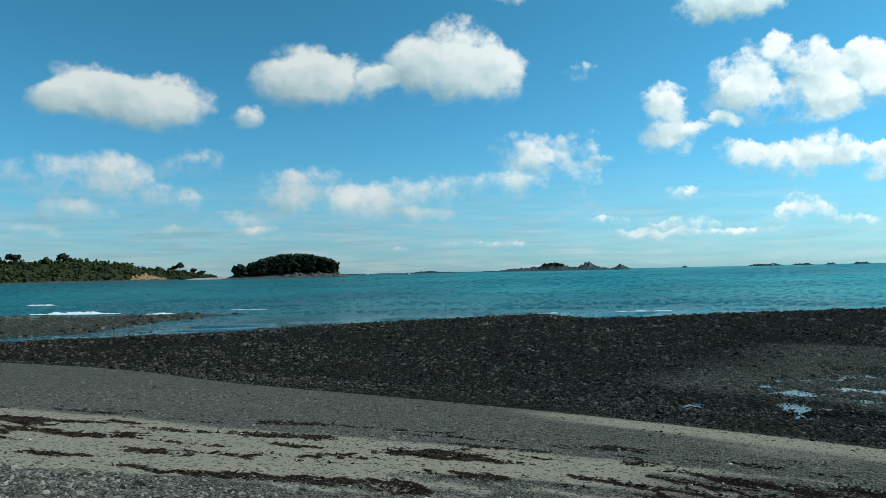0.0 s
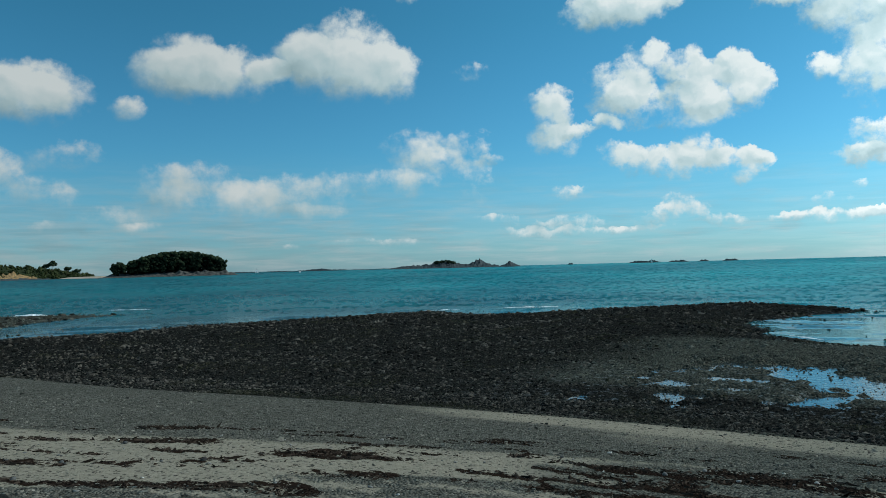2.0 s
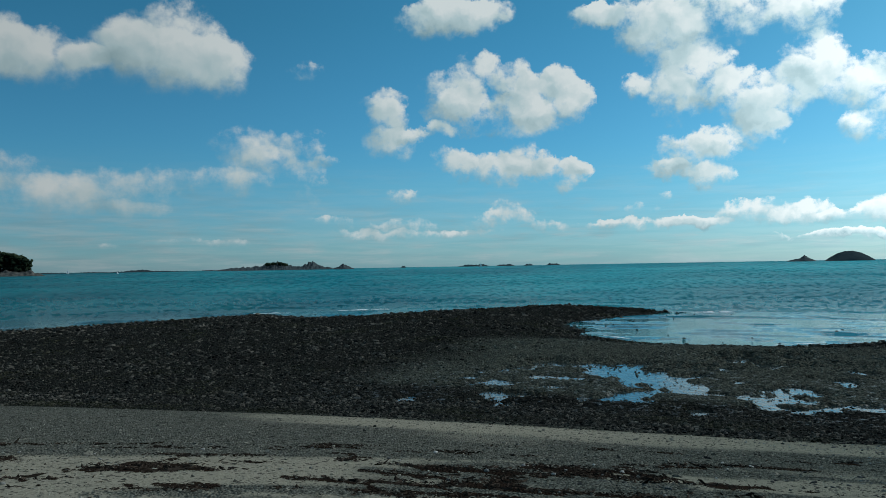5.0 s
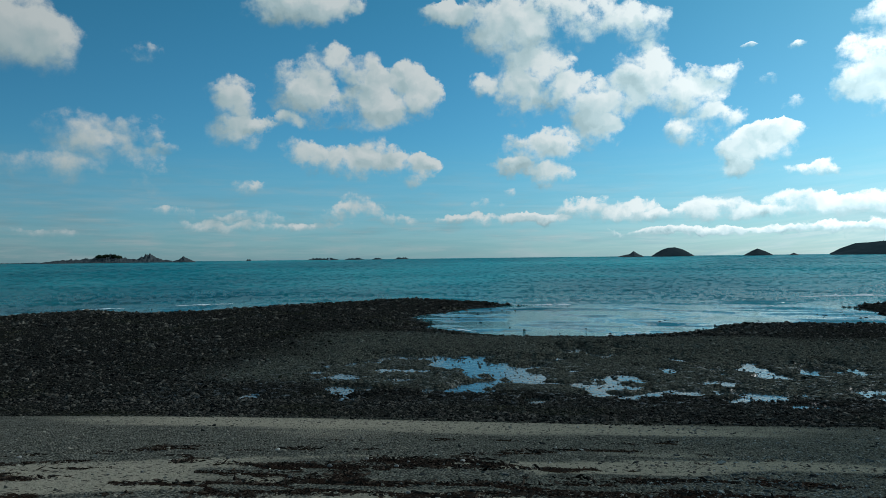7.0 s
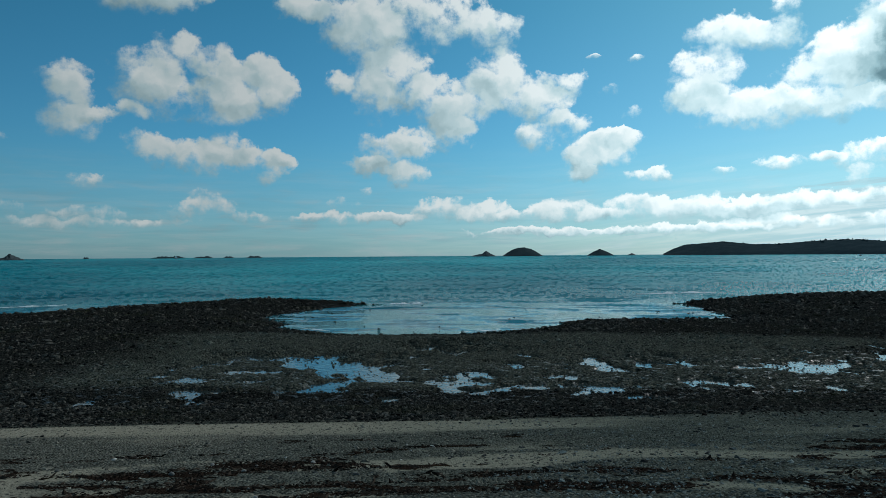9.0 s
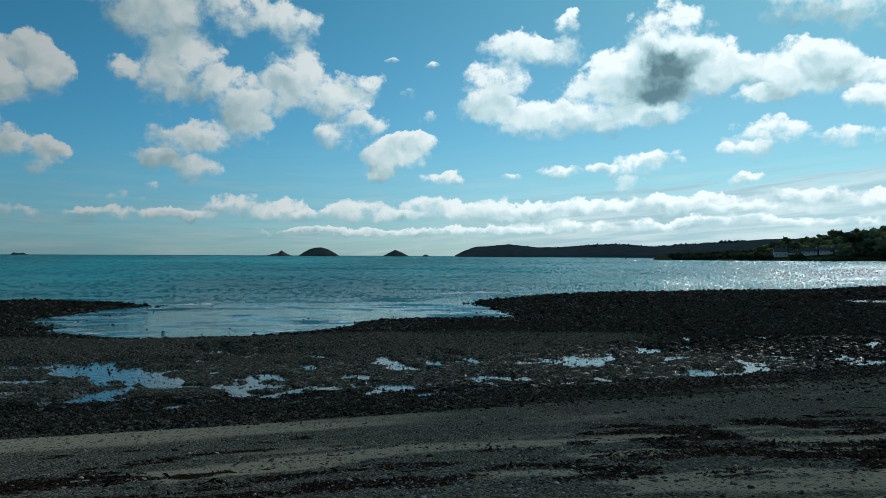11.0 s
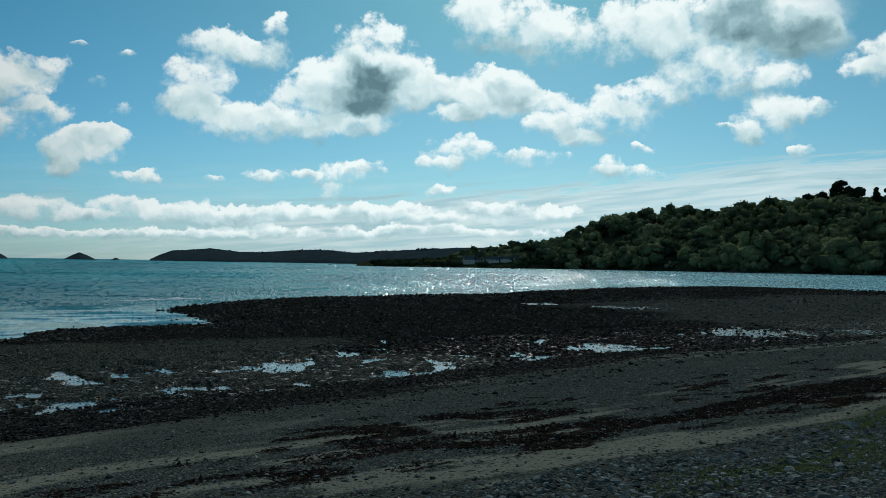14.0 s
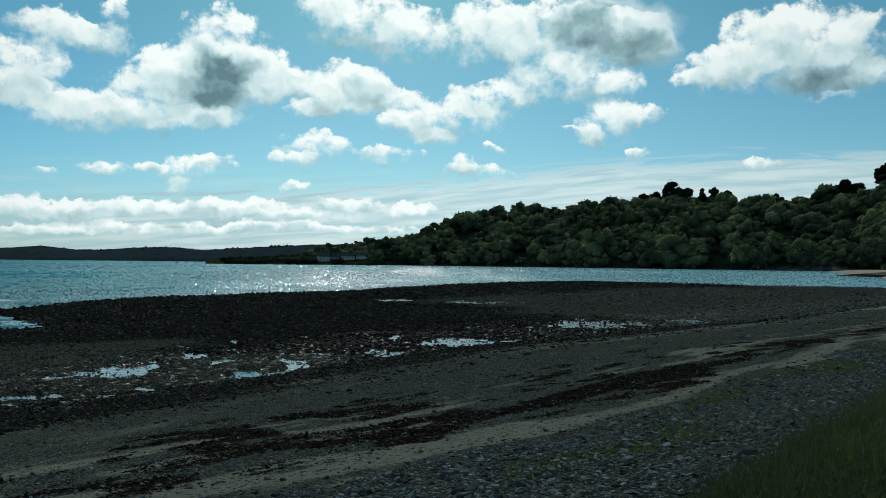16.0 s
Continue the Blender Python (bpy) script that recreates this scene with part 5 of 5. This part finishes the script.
def make_house(az, d, z, turn, long, deep_, wall_h, seed):
    root = new("house")
    x, y = bearing_xy(az, d)
    root.matrix_world = pose(x, y, z, 0, 0, turn)
    h, w = long / 2, deep_ / 2
    bm = boxed(bmesh.new(), -h, h, -w, w, -3.0, wall_h)
    for e in (-h, h):
        q = e * 0.98
        bm.faces.new([bm.verts.new(c) for c in ((q, -w * 0.98, wall_h), (q, w * 0.98, wall_h), (q, 0, wall_h + w * 0.92))])
    part("wall", bm, WALL, root)
    bm = bmesh.new()
    for sgn in (-1, 1):
        v = [bm.verts.new(c) for c in ((-h - 0.3, sgn * (w + 0.4), wall_h - 0.2), (h + 0.3, sgn * (w + 0.4), wall_h - 0.2), (h + 0.3, 0, wall_h + w), (-h - 0.3, 0, wall_h + w))]
        bm.faces.new(v if sgn < 0 else v[::-1])
    roof = part("roof", bm, SLATE, root)
    part("chimney", boxed(bmesh.new(), h - 1.2, h - 0.4, -0.5, 0.5, wall_h + w * 0.6, wall_h + w + 1.3), WALL, roof)
    for k in range(3):
        wx = -h + long * (k + 0.5) / 3
        part("window", boxed(bmesh.new(), wx - 0.6, wx + 0.6, -w - 0.05, -w + 0.1, 0.9, 2.2), GLASS, root)
    return tagged(root, "white rendered house with a slate roof on the point", "house", "houses on the point")


make_house(81.9, 1026, 6.0, -72, 15, 10, 4.8, 1)
make_house(82.7, 1040, 6.6, -95, 12, 7, 3.2, 2)
make_house(83.7, 1032, 8.6, -85, 18, 8, 3.0, 3)
make_house(84.7, 1034, 9.6, -82, 15, 8, 3.2, 4)
make_house(85.7, 1036, 10.6, -78, 17, 8, 3.0, 5)


def make_boat(az, d, turn, mast):
    root = new("sailing_boat" if mast else "motor_boat")
    x, y = bearing_xy(az, d)
    root.matrix_world = pose(x, y, 0, 0, 0, turn)
    bm = bmesh.new()
    rings = []
    for px, w, keel in ((-4.5, 1.1, -0.2), (-2, 1.6, -0.5), (1.5, 1.5, -0.5), (4, 0.6, -0.2), (5.2, 0.05, 0.5)):
        rings.append([bm.verts.new(c) for c in ((px, -w, 1.2), (px, -w * 0.7, 0.2), (px, 0, keel), (px, w * 0.7, 0.2), (px, w, 1.2))])
    for a, b in zip(rings, rings[1:]):
        for k in range(4):
            bm.faces.new((a[k], a[k + 1], b[k + 1], b[k]))
        bm.faces.new((a[0], b[0], b[4], a[4]))
    part("hull", bm, HULL, root)
    if mast:
        part("mast", boxed(bmesh.new(), 0.4, 0.6, -0.1, 0.1, 1.0, 13), HULL, root)
        for name, pts in (("mainsail", ((0.4, 0, 2), (-4, 0.5, 2.2), (0.4, 0, 12.8))), ("jib", ((4.8, 0, 1.6), (0.7, 0.5, 2.0), (0.7, 0, 11)))):
            bm = bmesh.new()
            a = [bm.verts.new(c) for c in pts]
            b = [bm.verts.new((c[0], c[1] + 0.04, c[2])) for c in pts]
            bm.faces.new(a)
            bm.faces.new(b[::-1])
            for k in range(3):
                bm.faces.new((a[k], b[k], b[(k + 1) % 3], a[(k + 1) % 3]))
            part(name, bm, SAIL, root)
    else:
        part("cabin", boxed(bmesh.new(), -1.5, 1.2, -0.9, 0.9, 1.1, 2.6), HULL, root)
    return tagged(root, "white sailing boat far out on the water" if mast else "small white motor boat lying off the coast", "boat")


make_boat(-5.7, 2300, 20, True)
make_boat(23.4, 2500, -40, True)
make_boat(-2.6, 1900, 60, False)
make_boat(71.5, 1200, 30, False)


def make_foam(points, wide, high, seed):
    """A small wave breaking white along a line in plan."""
    g = np.random.default_rng(seed)
    k = 60
    t = np.linspace(0, 1, k)
    s = np.interp(t, np.linspace(0, 1, len(points)), [p[0] for p in points])
    n = np.interp(t, np.linspace(0, 1, len(points)), [p[1] for p in points])
    ds, dn = np.gradient(s), np.gradient(n)
    ln = np.hypot(ds, dn)
    ns, nn = -dn / ln, ds / ln
    amp = np.clip(np.sin(t * math.pi), 0, 1) ** 0.5 * np.clip(0.6 + 0.9 * value_noise(t * 7, t * 0, seed), 0.0, 1.2)
    jog = 0.35 * value_noise(t * 9, t * 0, seed + 5)
    rows = []
    for off, lift in ((-1.0, -0.03), (-0.35, 0.7), (0.0, 1.0), (0.3, 0.6), (1.0, -0.03)):
        o = (off * amp + jog) * wide
        x, y = to_xy(s + ns * o, n + nn * o)
        rows.append(np.stack([x, y, 0.01 + high * lift * amp * (0.8 + 0.4 * g.random(k))], -1))
    v = np.stack(rows, 1).reshape(-1, 3)
    return tagged(new("foam", mesh_from("foam", v, grid_faces(k, 5), FOAM)), "small wave breaking white over shallow rocks", "surf", kind="structure")


for pts, wide, high in ((((-122, 36), (-116, 40.5), (-110, 44.5)), 0.9, 0.34), (((-104, 45.5), (-99, 48.5)), 0.6, 0.22), (((-103, 58), (-98, 61.5)), 0.3, 0.08), (((-168, 49), (-162, 53)), 0.8, 0.2),
                        (((-48, 75.5), (-43, 79.5)), 0.22, 0.1), (((-55, 69), (-51, 71)), 0.2, 0.07), (((20, 95), (25, 97), (31, 98.5)), 0.8, 0.25), (((-9, 78.5), (-5, 79.5)), 0.4, 0.14), (((-36, 76), (-30, 83)), 0.35, 0.08),
                        (((-12, 53), (-9.5, 50.6)), 0.16, 0.04), (((-1, 49.6), (2, 51.2)), 0.16, 0.04), (((8, 59.2), (12, 59.6)), 0.2, 0.04),
                        (((36, 92.5), (50, 96), (64, 97.5)), 0.4, 0.08), (((84, 101), (100, 109), (117, 114.5)), 0.5, 0.08), (((-58, 36), (-55, 53)), 0.25, 0.04)):
    make_foam(list(pts), wide, high, int(abs(pts[0][0])) + 3)


# ---- larger loose stones on the upper beach, one by one ----
def loose_build(net):
    r = net.node("ShaderNodeObjectInfo", "Random")
    p = place_of(net)
    col = net.ramp(r, (0.0, (0.03, 0.03, 0.028)), (0.45, (0.10, 0.105, 0.10)), (0.85, (0.24, 0.24, 0.22)), (0.97, (0.62, 0.60, 0.55)))
    n = net.noise(p, 40.0, 4, 0.7)
    col = net.mix(net.steps(n, 0.5, 0.7, 0.0, 0.5), col, (0.06, 0.06, 0.055, 1))
    return bsdf(net, col, 0.75, bump(net, n, 0.5, 0.01), 0.04)


LOOSE = material("beach_stone", loose_build)


def make_loose():
    ground = bpy.data.objects["ground"]
    shapes = [scatter("stone", ico(0), np.zeros((1, 3)), np.ones(1), LOOSE, 0.55, 0.12, 100 + k, True) for k in range(8)]
    g = np.random.default_rng(77)
    s = -16 + 34 * g.random(900)
    n = np.clip(wrack_line(s) - 3.5 + 8 * g.random(900), 0, 20)
    b = n - np.interp(s, BANK_S, BANK_N)
    r = np.hypot(s, n)
    keep = np.where((b > 0.8) & (r > 6.5))[0][:300]
    z, m, inland = lie(s, n)
    x, y = to_xy(s, n)
    for i in keep:
        size = 0.025 * math.exp(0.4 * g.standard_normal())
        ob = new("stone", shapes[int(g.integers(0, 8))])
        ob.matrix_world = pose(x[i], y[i], z[i] + 0.2 * size, 0, 0, 360 * g.random()) @ Matrix.Scale(size, 4)
        ob.parent = ground


make_loose()
